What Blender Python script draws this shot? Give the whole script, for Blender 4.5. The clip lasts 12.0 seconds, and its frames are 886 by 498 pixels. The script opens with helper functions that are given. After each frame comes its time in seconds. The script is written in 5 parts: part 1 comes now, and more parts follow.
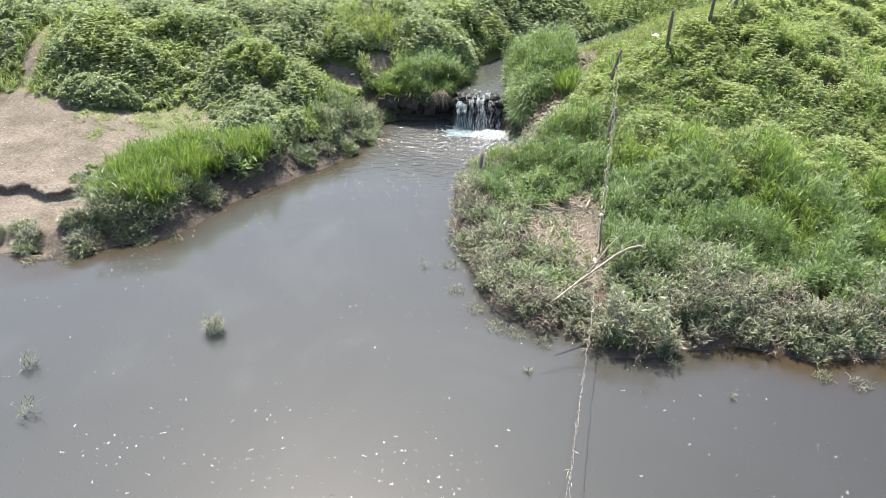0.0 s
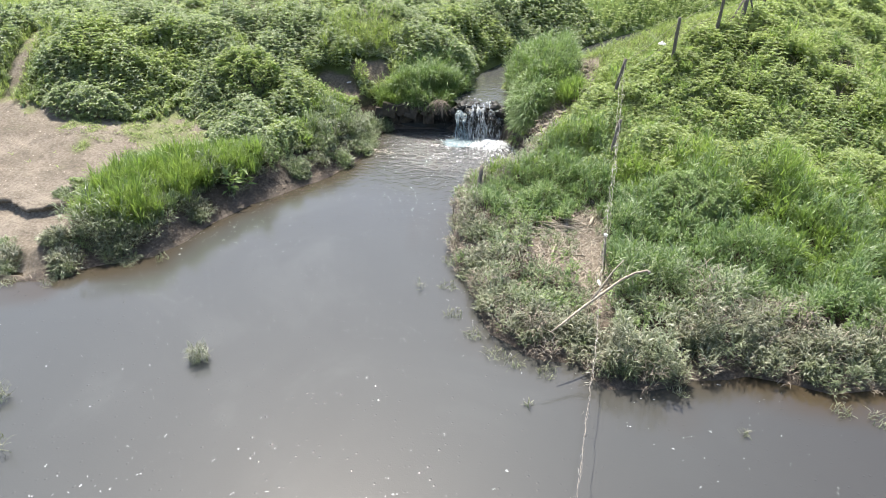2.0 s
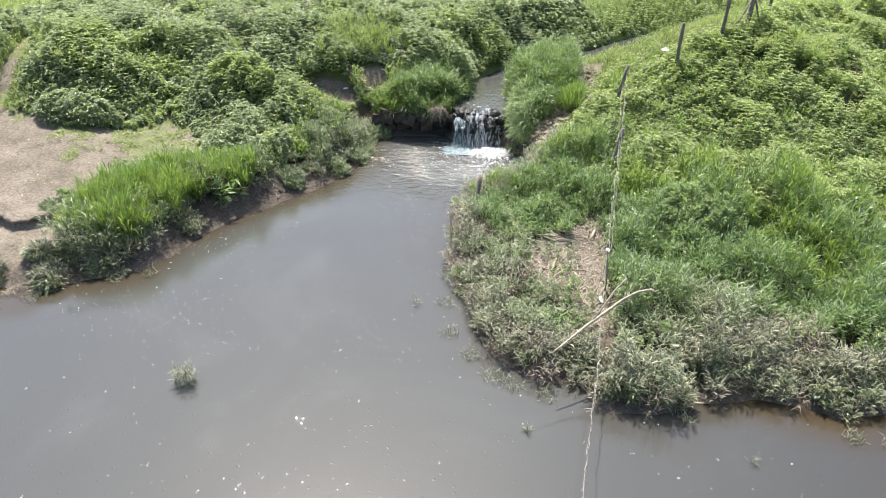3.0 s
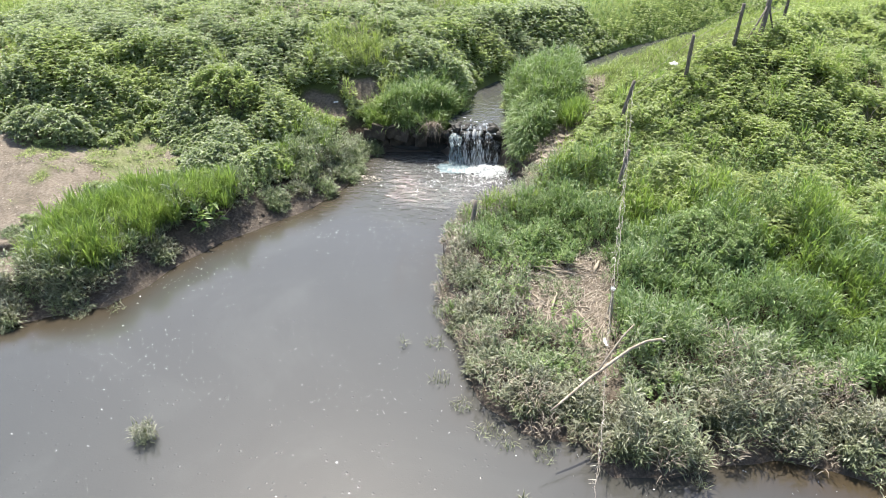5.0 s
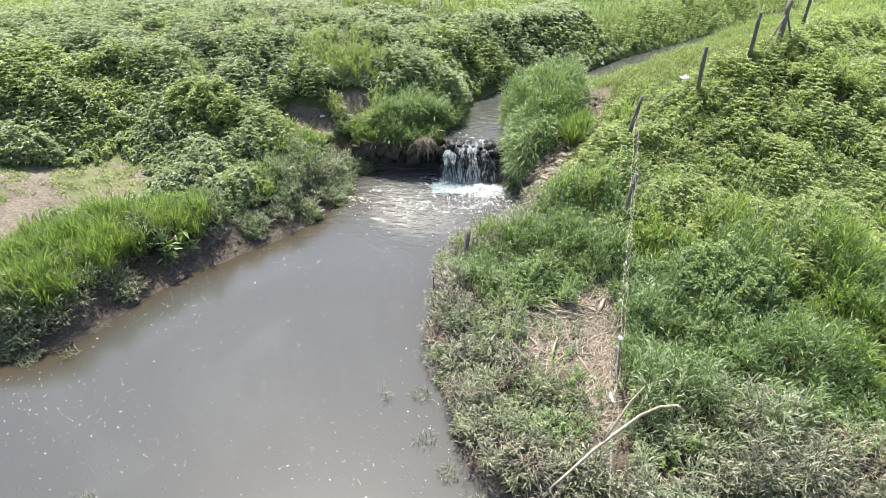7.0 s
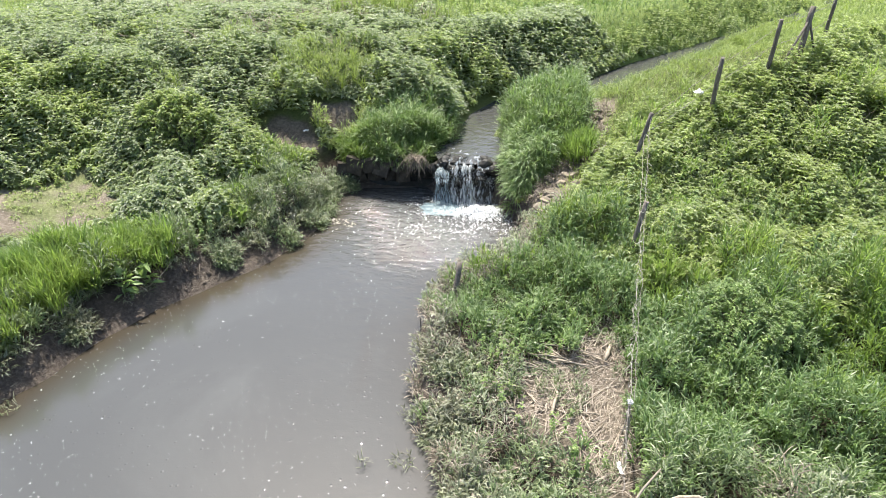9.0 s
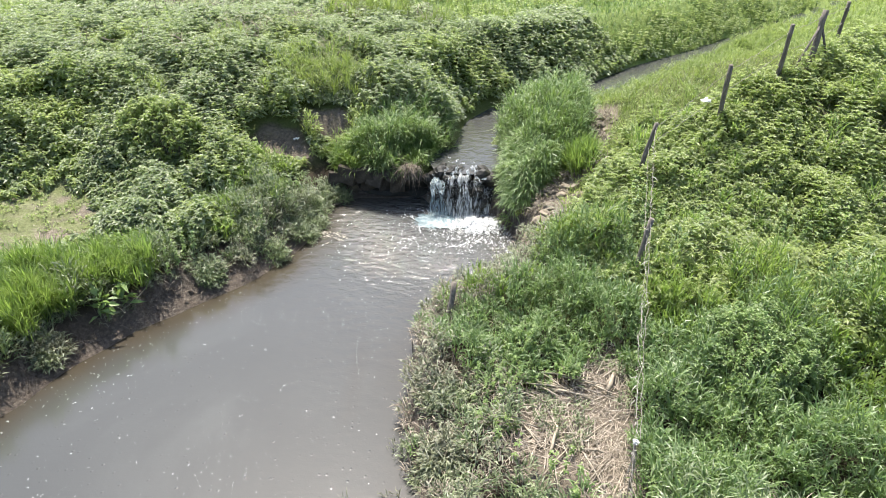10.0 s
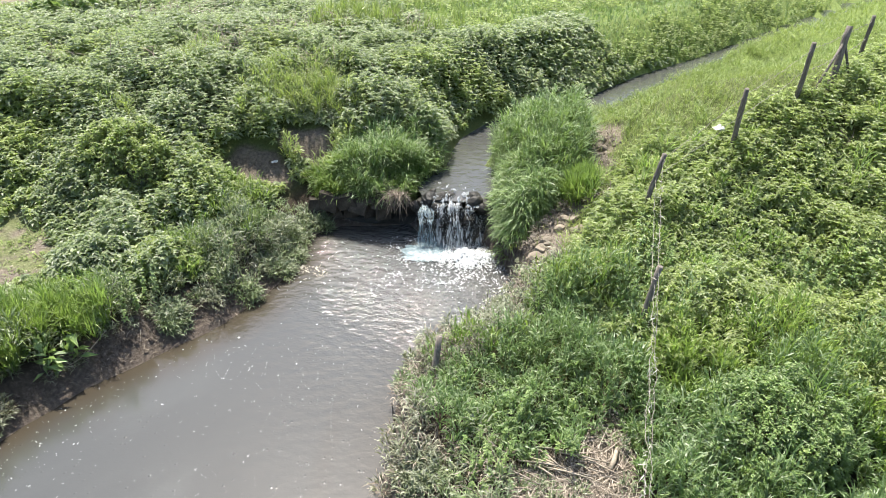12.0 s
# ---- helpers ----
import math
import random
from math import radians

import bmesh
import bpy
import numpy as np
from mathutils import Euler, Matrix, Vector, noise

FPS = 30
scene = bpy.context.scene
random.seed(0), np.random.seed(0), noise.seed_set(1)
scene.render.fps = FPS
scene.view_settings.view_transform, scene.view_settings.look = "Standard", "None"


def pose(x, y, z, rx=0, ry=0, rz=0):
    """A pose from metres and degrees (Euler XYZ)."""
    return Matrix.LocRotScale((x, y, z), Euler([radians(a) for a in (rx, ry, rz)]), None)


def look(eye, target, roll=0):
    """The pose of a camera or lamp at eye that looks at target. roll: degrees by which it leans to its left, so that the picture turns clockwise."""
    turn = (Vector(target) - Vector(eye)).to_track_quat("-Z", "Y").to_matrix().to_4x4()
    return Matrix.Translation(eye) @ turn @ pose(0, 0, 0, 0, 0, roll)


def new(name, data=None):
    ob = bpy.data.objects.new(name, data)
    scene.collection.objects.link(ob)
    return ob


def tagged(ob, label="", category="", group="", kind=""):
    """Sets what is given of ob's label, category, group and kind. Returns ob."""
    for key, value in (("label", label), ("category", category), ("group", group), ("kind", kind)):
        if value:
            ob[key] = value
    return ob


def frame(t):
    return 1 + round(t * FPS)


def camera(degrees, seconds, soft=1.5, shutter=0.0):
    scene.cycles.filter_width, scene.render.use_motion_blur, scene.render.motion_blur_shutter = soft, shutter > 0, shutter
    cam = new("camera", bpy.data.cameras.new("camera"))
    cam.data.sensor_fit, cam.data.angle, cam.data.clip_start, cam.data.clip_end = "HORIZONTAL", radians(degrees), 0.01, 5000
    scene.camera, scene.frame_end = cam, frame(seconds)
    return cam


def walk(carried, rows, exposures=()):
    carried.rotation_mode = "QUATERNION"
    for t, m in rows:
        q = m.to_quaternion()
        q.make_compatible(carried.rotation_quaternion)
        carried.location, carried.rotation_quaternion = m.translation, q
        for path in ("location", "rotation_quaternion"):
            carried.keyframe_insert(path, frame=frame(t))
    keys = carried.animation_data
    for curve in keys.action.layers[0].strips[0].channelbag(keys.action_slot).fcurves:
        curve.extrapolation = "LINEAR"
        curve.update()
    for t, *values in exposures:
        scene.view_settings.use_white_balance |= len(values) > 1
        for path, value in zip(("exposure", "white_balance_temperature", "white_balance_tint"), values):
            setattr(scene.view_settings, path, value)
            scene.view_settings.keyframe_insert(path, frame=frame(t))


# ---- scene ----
cam = camera(69.0, 12.0, 0.62)
PATH = [
    (0, (0.000, 0.000, 8.600), (-0.000, 8.550, 3.413), 1.82),
    (0.5, (0.017, 0.162, 8.608), (0.009, 8.711, 3.421), 1.81),
    (1, (0.043, 0.358, 8.621), (0.025, 8.907, 3.433), 1.79),
    (1.5, (0.075, 0.585, 8.637), (0.048, 9.135, 3.450), 1.77),
    (2, (0.115, 0.840, 8.653), (0.077, 9.391, 3.468), 1.75),
    (2.5, (0.160, 1.122, 8.669), (0.112, 9.674, 3.487), 1.72),
    (3, (0.210, 1.427, 8.683), (0.151, 9.981, 3.504), 1.70),
    (3.5, (0.264, 1.753, 8.694), (0.194, 10.309, 3.518), 1.67),
    (4, (0.322, 2.099, 8.701), (0.240, 10.656, 3.527), 1.64),
    (4.5, (0.383, 2.460, 8.703), (0.289, 11.019, 3.532), 1.61),
    (5, (0.446, 2.836, 8.700), (0.340, 11.397, 3.532), 1.59),
    (5.5, (0.509, 3.225, 8.691), (0.392, 11.786, 3.525), 1.56),
    (6, (0.574, 3.623, 8.677), (0.445, 12.185, 3.512), 1.53),
    (6.5, (0.638, 4.029, 8.657), (0.499, 12.592, 3.494), 1.50),
    (7, (0.703, 4.442, 8.634), (0.553, 13.004, 3.471), 1.47),
    (7.5, (0.766, 4.859, 8.608), (0.606, 13.421, 3.443), 1.44),
    (8, (0.829, 5.280, 8.581), (0.660, 13.839, 3.413), 1.41),
    (8.5, (0.890, 5.702, 8.554), (0.712, 14.258, 3.382), 1.38),
    (9, (0.950, 6.124, 8.531), (0.765, 14.677, 3.353), 1.36),
    (9.5, (1.010, 6.545, 8.514), (0.818, 15.093, 3.328), 1.33),
    (10, (1.068, 6.965, 8.506), (0.871, 15.507, 3.310), 1.31),
    (10.5, (1.127, 7.382, 8.512), (0.925, 15.917, 3.304), 1.29),
    (11, (1.186, 7.797, 8.536), (0.981, 16.322, 3.314), 1.27),
    (11.5, (1.247, 8.208, 8.583), (1.040, 16.723, 3.344), 1.25),
    (12, (1.311, 8.616, 8.659), (1.103, 17.119, 3.401), 1.24),
]
walk(cam, [(t, look(eye, target, roll)) for t, eye, target, roll in PATH], [(0.0, 1.27)])

# ---- daylight ----
SUN_EL, SUN_AZ = radians(62), radians(-16)          # azimuth from +y, to the left when negative
to_sun = Vector((math.sin(SUN_AZ) * math.cos(SUN_EL), math.cos(SUN_AZ) * math.cos(SUN_EL), math.sin(SUN_EL)))
world = bpy.data.worlds.new("sky")
scene.world = world
world.use_nodes = True
wn = world.node_tree
sky = wn.nodes.new("ShaderNodeTexSky")
sky.sky_type, sky.sun_disc = "NISHITA", False
sky.sun_elevation, sky.sun_rotation = SUN_EL, SUN_AZ
sky.air_density, sky.dust_density, sky.ozone_density = 1.0, 2.2, 1.0
wn.links.new(sky.outputs[0], wn.nodes["Background"].inputs[0])
wn.nodes["Background"].inputs[1].default_value = 0.12
sun = new("sun", bpy.data.lights.new("sun", "SUN"))
sun.data.energy, sun.data.angle, sun.data.color = 4.4, radians(0.6), (1.0, 0.955, 0.87)
sun.matrix_world = look(to_sun * 60, (0, 0, 0))

rng = np.random.default_rng(7)


# ---- materials ----
def material(name, rough=0.8, spec=0.5):
    m = bpy.data.materials.new(name)
    m.use_nodes = True
    p = m.node_tree.nodes["Principled BSDF"]
    p.inputs["Roughness"].default_value = rough
    p.inputs["Specular IOR Level"].default_value = spec
    return m, m.node_tree.nodes, m.node_tree.links, p


def ramp(nodes, stops):
    r = nodes.new("ShaderNodeValToRGB")
    while len(r.color_ramp.elements) < len(stops):
        r.color_ramp.elements.new(0.5)
    for e, (pos, col) in zip(r.color_ramp.elements, stops):
        e.position, e.color = pos, (*col, 1)
    return r


def noise_tex(nodes, links, scale, detail=4.0, rough=0.6):
    c = nodes.new("ShaderNodeTexCoord")
    n = nodes.new("ShaderNodeTexNoise")
    n.inputs["Scale"].default_value, n.inputs["Detail"].default_value, n.inputs["Roughness"].default_value = scale, detail, rough
    links.new(c.outputs["Object"], n.inputs["Vector"])
    return n


def mixed(nodes, links, fac, a, b, mode="MIX"):
    m = nodes.new("ShaderNodeMix")
    m.data_type, m.blend_type = "RGBA", mode
    for socket, value in ((m.inputs[0], fac), (m.inputs[6], a), (m.inputs[7], b)):
        if isinstance(value, (int, float)):
            socket.default_value = value
        elif isinstance(value, tuple):
            socket.default_value = (*value, 1)
        else:
            links.new(value, socket)
    return m.outputs[2]


def bump(nodes, links, p, height, strength, distance=0.02):
    b = nodes.new("ShaderNodeBump")
    b.inputs["Strength"].default_value, b.inputs["Distance"].default_value = strength, distance
    links.new(height, b.inputs["Height"])
    links.new(b.outputs[0], p.inputs["Normal"])


def foliage(name, stops, patch, rough=0.45, through_leaf=0.35, patch_scale=0.55, patch_amount=0.6):
    """Leaves: each its own shade, patches of another hue, some light let through."""
    m, nodes, links, p = material(name, rough, 0.8)
    geo = nodes.new("ShaderNodeNewGeometry")
    r = ramp(nodes, stops)
    links.new(geo.outputs["Random Per Island"], r.inputs[0])
    n = noise_tex(nodes, links, patch_scale, 5.0)
    f = ramp(nodes, [(0.42, (0, 0, 0)), (0.62, (patch_amount,) * 3)])
    links.new(n.outputs[0], f.inputs[0])
    col = mixed(nodes, links, f.outputs[0], r.outputs[0], patch)
    plant = noise_tex(nodes, links, 5.0, 2.0, 0.5)
    tone = ramp(nodes, [(0.34, (0.66, 0.68, 0.7)), (0.5, (1.0, 1.0, 1.0)), (0.66, (1.32, 1.3, 1.24))])
    links.new(plant.outputs[0], tone.inputs[0])
    col = mixed(nodes, links, 1.0, col, tone.outputs[0], "MULTIPLY")
    links.new(col, p.inputs["Base Color"])
    tr = nodes.new("ShaderNodeBsdfTranslucent")
    links.new(mixed(nodes, links, 0.5, col, (0.26, 0.365, 0.075)), tr.inputs[0])
    mix = nodes.new("ShaderNodeMixShader")
    mix.inputs[0].default_value = through_leaf
    links.new(p.outputs[0], mix.inputs[1])
    links.new(tr.outputs[0], mix.inputs[2])
    links.new(mix.outputs[0], nodes["Material Output"].inputs[0])
    return m


NETTLE = foliage("nettle_leaf", [(0.0, (0.25, 0.325, 0.09)), (0.5, (0.37, 0.44, 0.16)), (1.0, (0.58, 0.62, 0.38))], (0.37, 0.43, 0.13), 0.45, 0.63, 0.55, 0.65)
HERB = foliage("small_herb_leaf", [(0.0, (0.11, 0.19, 0.045)), (0.5, (0.205, 0.31, 0.09)), (1.0, (0.38, 0.46, 0.2))], (0.24, 0.325, 0.095), 0.48, 0.45, 1.2)
BRAMBLE = foliage("bramble_leaf", [(0.0, (0.165, 0.215, 0.092)), (0.5, (0.275, 0.33, 0.17)), (1.0, (0.48, 0.51, 0.37))], (0.26, 0.325, 0.12), 0.47, 0.54, 0.55, 0.42)
GRASS = foliage("fresh_grass", [(0.0, (0.075, 0.14, 0.036)), (0.6, (0.15, 0.24, 0.08)), (1.0, (0.34, 0.41, 0.22))], (0.165, 0.25, 0.075), 0.45, 0.46)
BRIGHT = foliage("bright_grass", [(0.0, (0.1, 0.18, 0.028)), (0.6, (0.175, 0.285, 0.048)), (1.0, (0.33, 0.42, 0.14))], (0.25, 0.335, 0.052), 0.48, 0.5)
REED = foliage("reed_grass", [(0.0, (0.075, 0.14, 0.03)), (0.5, (0.165, 0.265, 0.075)), (1.0, (0.34, 0.42, 0.2))], (0.185, 0.285, 0.05), 0.5, 0.4, 1.1)
SILTY = foliage("silt_coated_grass", [(0.0, (0.065, 0.058, 0.033)), (0.4, (0.14, 0.138, 0.08)), (0.75, (0.225, 0.23, 0.145)), (1.0, (0.37, 0.365, 0.265))], (0.15, 0.2, 0.085), 0.5, 0.2)
DULL = foliage("dusty_green_grass", [(0.0, (0.06, 0.09, 0.035)), (0.5, (0.145, 0.19, 0.085)), (1.0, (0.36, 0.38, 0.23))], (0.13, 0.19, 0.06), 0.48, 0.28)
MEADOW = foliage("meadow_grass", [(0.0, (0.17, 0.24, 0.055)), (0.6, (0.26, 0.34, 0.085)), (1.0, (0.39, 0.43, 0.18))], (0.31, 0.365, 0.085), 0.55, 0.42, 0.25)
DOCK = foliage("dock_leaf", [(0.0, (0.13, 0.21, 0.05)), (1.0, (0.22, 0.31, 0.09))], (0.2, 0.28, 0.06), 0.45)


def straw_material(name, stops):
    m, nodes, links, p = material(name, 0.75)
    geo = nodes.new("ShaderNodeNewGeometry")
    r = ramp(nodes, stops)
    links.new(geo.outputs["Random Per Island"], r.inputs[0])
    links.new(r.outputs[0], p.inputs["Base Color"])
    return m


STRAW = straw_material("dry_straw", [(0.0, (0.09, 0.072, 0.052)), (0.5, (0.2, 0.162, 0.12)), (1.0, (0.4, 0.345, 0.27))])
FLAT = straw_material("flattened_straw", [(0.0, (0.14, 0.112, 0.084)), (0.5, (0.31, 0.255, 0.195)), (1.0, (0.5, 0.43, 0.345))])
PALE = straw_material("bleached_weed", [(0.0, (0.22, 0.2, 0.16)), (0.5, (0.4, 0.37, 0.31)), (1.0, (0.6, 0.57, 0.5))])
ROOT = straw_material("dead_roots", [(0.0, (0.09, 0.07, 0.052)), (1.0, (0.32, 0.255, 0.19))])


def ground_material():
    m, nodes, links, p = material("bank_earth", 0.9, 0.3)
    at = nodes.new("ShaderNodeAttribute")
    at.attribute_name = "zone"
    sep = nodes.new("ShaderNodeSeparateColor")
    links.new(at.outputs["Color"], sep.inputs[0])
    big, fine = noise_tex(nodes, links, 0.9, 6), noise_tex(nodes, links, 14, 8, 0.7)
    soil = ramp(nodes, [(0.3, (0.03, 0.022, 0.014)), (0.7, (0.075, 0.055, 0.035))])
    links.new(fine.outputs[0], soil.inputs[0])
    bare = ramp(nodes, [(0.3, (0.09, 0.078, 0.055)), (0.45, (0.17, 0.14, 0.106)), (0.56, (0.265, 0.222, 0.174)), (0.72, (0.38, 0.325, 0.262))])
    links.new(mixed(nodes, links, 0.6, big.outputs[0], fine.outputs[0]), bare.inputs[0])
    turf = ramp(nodes, [(0.3, (0.1, 0.145, 0.03)), (0.7, (0.2, 0.255, 0.065))])
    links.new(fine.outputs[0], turf.inputs[0])
    col = mixed(nodes, links, sep.outputs[0], soil.outputs[0], bare.outputs[0])
    col = mixed(nodes, links, sep.outputs[2], col, turf.outputs[0])
    mud = ramp(nodes, [(0.3, (0.056, 0.042, 0.032)), (0.52, (0.108, 0.084, 0.064)), (0.72, (0.205, 0.168, 0.132))])
    links.new(fine.outputs[0], mud.inputs[0])
    col = mixed(nodes, links, sep.outputs[1], col, mud.outputs[0])
    links.new(col, p.inputs["Base Color"])
    wet = nodes.new("ShaderNodeMapRange")
    wet.inputs["To Min"].default_value, wet.inputs["To Max"].default_value = 0.92, 0.45
    links.new(sep.outputs[1], wet.inputs[0])
    links.new(wet.outputs[0], p.inputs["Roughness"])
    grit = noise_tex(nodes, links, 55, 5, 0.7)
    both = mixed(nodes, links, 0.35, fine.outputs[0], grit.outputs[0])
    bump(nodes, links, p, both, 1.0, 0.1)
    return m


EARTH = ground_material()


def water_material(name, deep, dim_sky, shallow):
    m, nodes, links, p = material(name, 0.07, 0.9)
    p.inputs["IOR"].default_value = 1.36
    at = nodes.new("ShaderNodeAttribute")
    at.attribute_name = "zone"
    sep = nodes.new("ShaderNodeSeparateColor")
    links.new(at.outputs["Color"], sep.inputs[0])
    silt = noise_tex(nodes, links, 0.22, 5, 0.55)
    silt.inputs["Distortion"].default_value = 1.6
    r = ramp(nodes, [(0.35, tuple(0.95 * v for v in deep)), (0.55, deep), (0.72, tuple(1.16 * v for v in deep))])
    links.new(silt.outputs[0], r.inputs[0])
    # blue zone: darker water colour, painted for a dimmer reflected sky
    col = mixed(nodes, links, sep.outputs[2], r.outputs[0], dim_sky)
    # red zone: brown shallows, with the bank's dark reflection mixed into the colour
    col = mixed(nodes, links, sep.outputs[0], col, shallow)
    airy = nodes.new("ShaderNodeMath")
    airy.operation, airy.use_clamp = "MULTIPLY", True
    airy.inputs[1].default_value = 0.3
    links.new(sep.outputs[1], airy.inputs[0])
    col = mixed(nodes, links, airy.outputs[0], col, (0.115, 0.117, 0.113))
    links.new(col, p.inputs["Base Color"])
    wave = noise_tex(nodes, links, 2.6, 3, 0.5)
    chop = noise_tex(nodes, links, 3.4, 3.0, 0.55)
    mp = nodes.new("ShaderNodeMapping")
    mp.inputs["Scale"].default_value, mp.inputs["Rotation"].default_value = (1.0, 1.4, 1.0), (0, 0, radians(20))
    links.new(chop.inputs["Vector"].links[0].from_socket, mp.inputs[0])
    links.new(mp.outputs[0], chop.inputs["Vector"])
    fine = noise_tex(nodes, links, 24, 2, 0.5)
    mult = nodes.new("ShaderNodeMath")
    mult.operation = "MULTIPLY"
    links.new(chop.outputs[0], mult.inputs[0])
    links.new(sep.outputs[1], mult.inputs[1])
    small = nodes.new("ShaderNodeMath")
    small.operation = "MULTIPLY_ADD"
    small.inputs[1].default_value = 0.003
    peaks = ramp(nodes, [(0.52, (0, 0, 0)), (0.72, (1, 1, 1))])
    links.new(fine.outputs[0], peaks.inputs[0])
    links.new(peaks.outputs[0], small.inputs[0])
    links.new(mult.outputs[0], small.inputs[2])
    last = nodes.new("ShaderNodeMath")
    last.operation = "MULTIPLY_ADD"
    last.inputs[1].default_value = 0.004
    links.new(wave.outputs[0], last.inputs[0])
    links.new(small.outputs[0], last.inputs[2])
    # scattered wavelets, each a low dome of its own steepness
    cell = nodes.new("ShaderNodeTexVoronoi")
    cell.voronoi_dimensions = "2D"
    cell.inputs["Scale"].default_value = 8.0
    links.new(wave.inputs["Vector"].links[0].from_socket, cell.inputs["Vector"])
    dome = nodes.new("ShaderNodeMapRange")
    dome.interpolation_type = "SMOOTHSTEP"
    dome.inputs["From Min"].default_value, dome.inputs["From Max"].default_value = 0.26, 0.0
    links.new(cell.outputs["Distance"], dome.inputs[0])
    gate = nodes.new("ShaderNodeMapRange")
    gate.inputs["From Min"].default_value, gate.inputs["From Max"].default_value = 0.72, 1.0
    gate.inputs["To Min"].default_value, gate.inputs["To Max"].default_value = 0.0, 0.045
    links.new(cell.outputs["Color"], gate.inputs[0])
    wavelet = nodes.new("ShaderNodeMath")
    wavelet.operation = "MULTIPLY_ADD"
    links.new(dome.outputs[0], wavelet.inputs[0])
    links.new(gate.outputs[0], wavelet.inputs[1])
    links.new(last.outputs[0], wavelet.inputs[2])
    bump(nodes, links, p, wavelet.outputs[0], 1.0, 0.12)
    return m


WATER = water_material("silty_water", (0.0585, 0.0603, 0.0568), (0.04, 0.0365, 0.0315), (0.046, 0.034, 0.02))


def simple(name, stops, scale, rough=0.85, relief=0.5, dist=0.01, stretch=None, spec=0.4):
    m, nodes, links, p = material(name, rough, spec)
    n = noise_tex(nodes, links, scale, 7, 0.65)
    if stretch:
        mp = nodes.new("ShaderNodeMapping")
        mp.inputs["Scale"].default_value = stretch
        src = n.inputs["Vector"].links[0].from_socket
        links.new(src, mp.inputs[0])
        links.new(mp.outputs[0], n.inputs["Vector"])
    info = nodes.new("ShaderNodeObjectInfo")
    r = ramp(nodes, stops)
    links.new(n.outputs[0], r.inputs[0])
    tone = ramp(nodes, [(0.0, (0.75, 0.75, 0.75)), (1.0, (1.15, 1.12, 1.08))])
    links.new(info.outputs["Random"], tone.inputs[0])
    links.new(mixed(nodes, links, 1.0, r.outputs[0], tone.outputs[0], "MULTIPLY"), p.inputs["Base Color"])
    bump(nodes, links, p, n.outputs[0], relief, dist)
    return m


WOOD = simple("weathered_wood", [(0.3, (0.07, 0.06, 0.05)), (0.55, (0.16, 0.14, 0.12)), (0.75, (0.3, 0.265, 0.23))], 9, 0.9, 0.8, 0.01, (4, 4, 0.5))
DRIFT = simple("bleached_driftwood", [(0.3, (0.18, 0.15, 0.112)), (0.55, (0.34, 0.295, 0.23)), (0.75, (0.5, 0.445, 0.36))], 12, 0.85, 0.6, 0.006)
STONE = simple("dusty_stone", [(0.3, (0.15, 0.125, 0.095)), (0.6, (0.26, 0.222, 0.17)), (0.8, (0.36, 0.315, 0.25))], 6, 0.9, 0.7, 0.02)
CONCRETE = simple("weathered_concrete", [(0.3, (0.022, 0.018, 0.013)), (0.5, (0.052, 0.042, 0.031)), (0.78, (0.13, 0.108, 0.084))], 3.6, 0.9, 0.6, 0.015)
WETROCK = simple("wet_dark_rock", [(0.3, (0.012, 0.012, 0.01)), (0.6, (0.035, 0.032, 0.026)), (0.85, (0.06, 0.055, 0.044))], 9, 0.5, 1.0, 0.03, None, 0.3)
WIRE = simple("rusty_wire", [(0.3, (0.13, 0.1, 0.08)), (0.7, (0.42, 0.39, 0.345))], 40, 0.6, 0.3, 0.002)
RAG = simple("white_cloth", [(0.3, (0.62, 0.62, 0.6)), (0.7, (0.82, 0.82, 0.8))], 30, 0.9, 0.4, 0.004)
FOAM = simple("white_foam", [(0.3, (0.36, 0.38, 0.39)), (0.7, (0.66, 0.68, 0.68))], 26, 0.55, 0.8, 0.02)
FROTH = simple("tan_froth", [(0.3, (0.3, 0.27, 0.21)), (0.7, (0.5, 0.46, 0.38))], 20, 0.7, 0.6, 0.01)
BOIL = simple("aerated_water", [(0.3, (0.08, 0.115, 0.13)), (0.5, (0.14, 0.195, 0.215)), (0.75, (0.29, 0.36, 0.38))], 9, 0.25, 0.7, 0.03)
THIN = simple("thin_falling_water", [(0.3, (0.1, 0.14, 0.155)), (0.5, (0.2, 0.265, 0.285)), (0.68, (0.5, 0.56, 0.58))], 7, 0.3, 0.7, 0.02, (5, 3, 0.5))
FALL = simple("falling_water", [(0.3, (0.16, 0.18, 0.185)), (0.46, (0.33, 0.36, 0.37)), (0.62, (0.62, 0.65, 0.66))], 7, 0.35, 0.7, 0.02, (5, 3, 0.5))


def clear_streaks(m, low, high):
    """Lets the dark rock show through between the white strands."""
    nodes, links = m.node_tree.nodes, m.node_tree.links
    n = noise_tex(nodes, links, 9, 4, 0.6)
    mp = nodes.new("ShaderNodeMapping")
    mp.inputs["Scale"].default_value = (4, 2, 0.35)
    links.new(n.inputs["Vector"].links[0].from_socket, mp.inputs[0])
    links.new(mp.outputs[0], n.inputs["Vector"])
    a = ramp(nodes, [(0.36, (low,) * 3), (0.6, (high,) * 3)])
    links.new(n.outputs[0], a.inputs[0])
    links.new(a.outputs[0], nodes["Principled BSDF"].inputs["Alpha"])


clear_streaks(FALL, 0.12, 0.95)
clear_streaks(THIN, 0.1, 0.85)


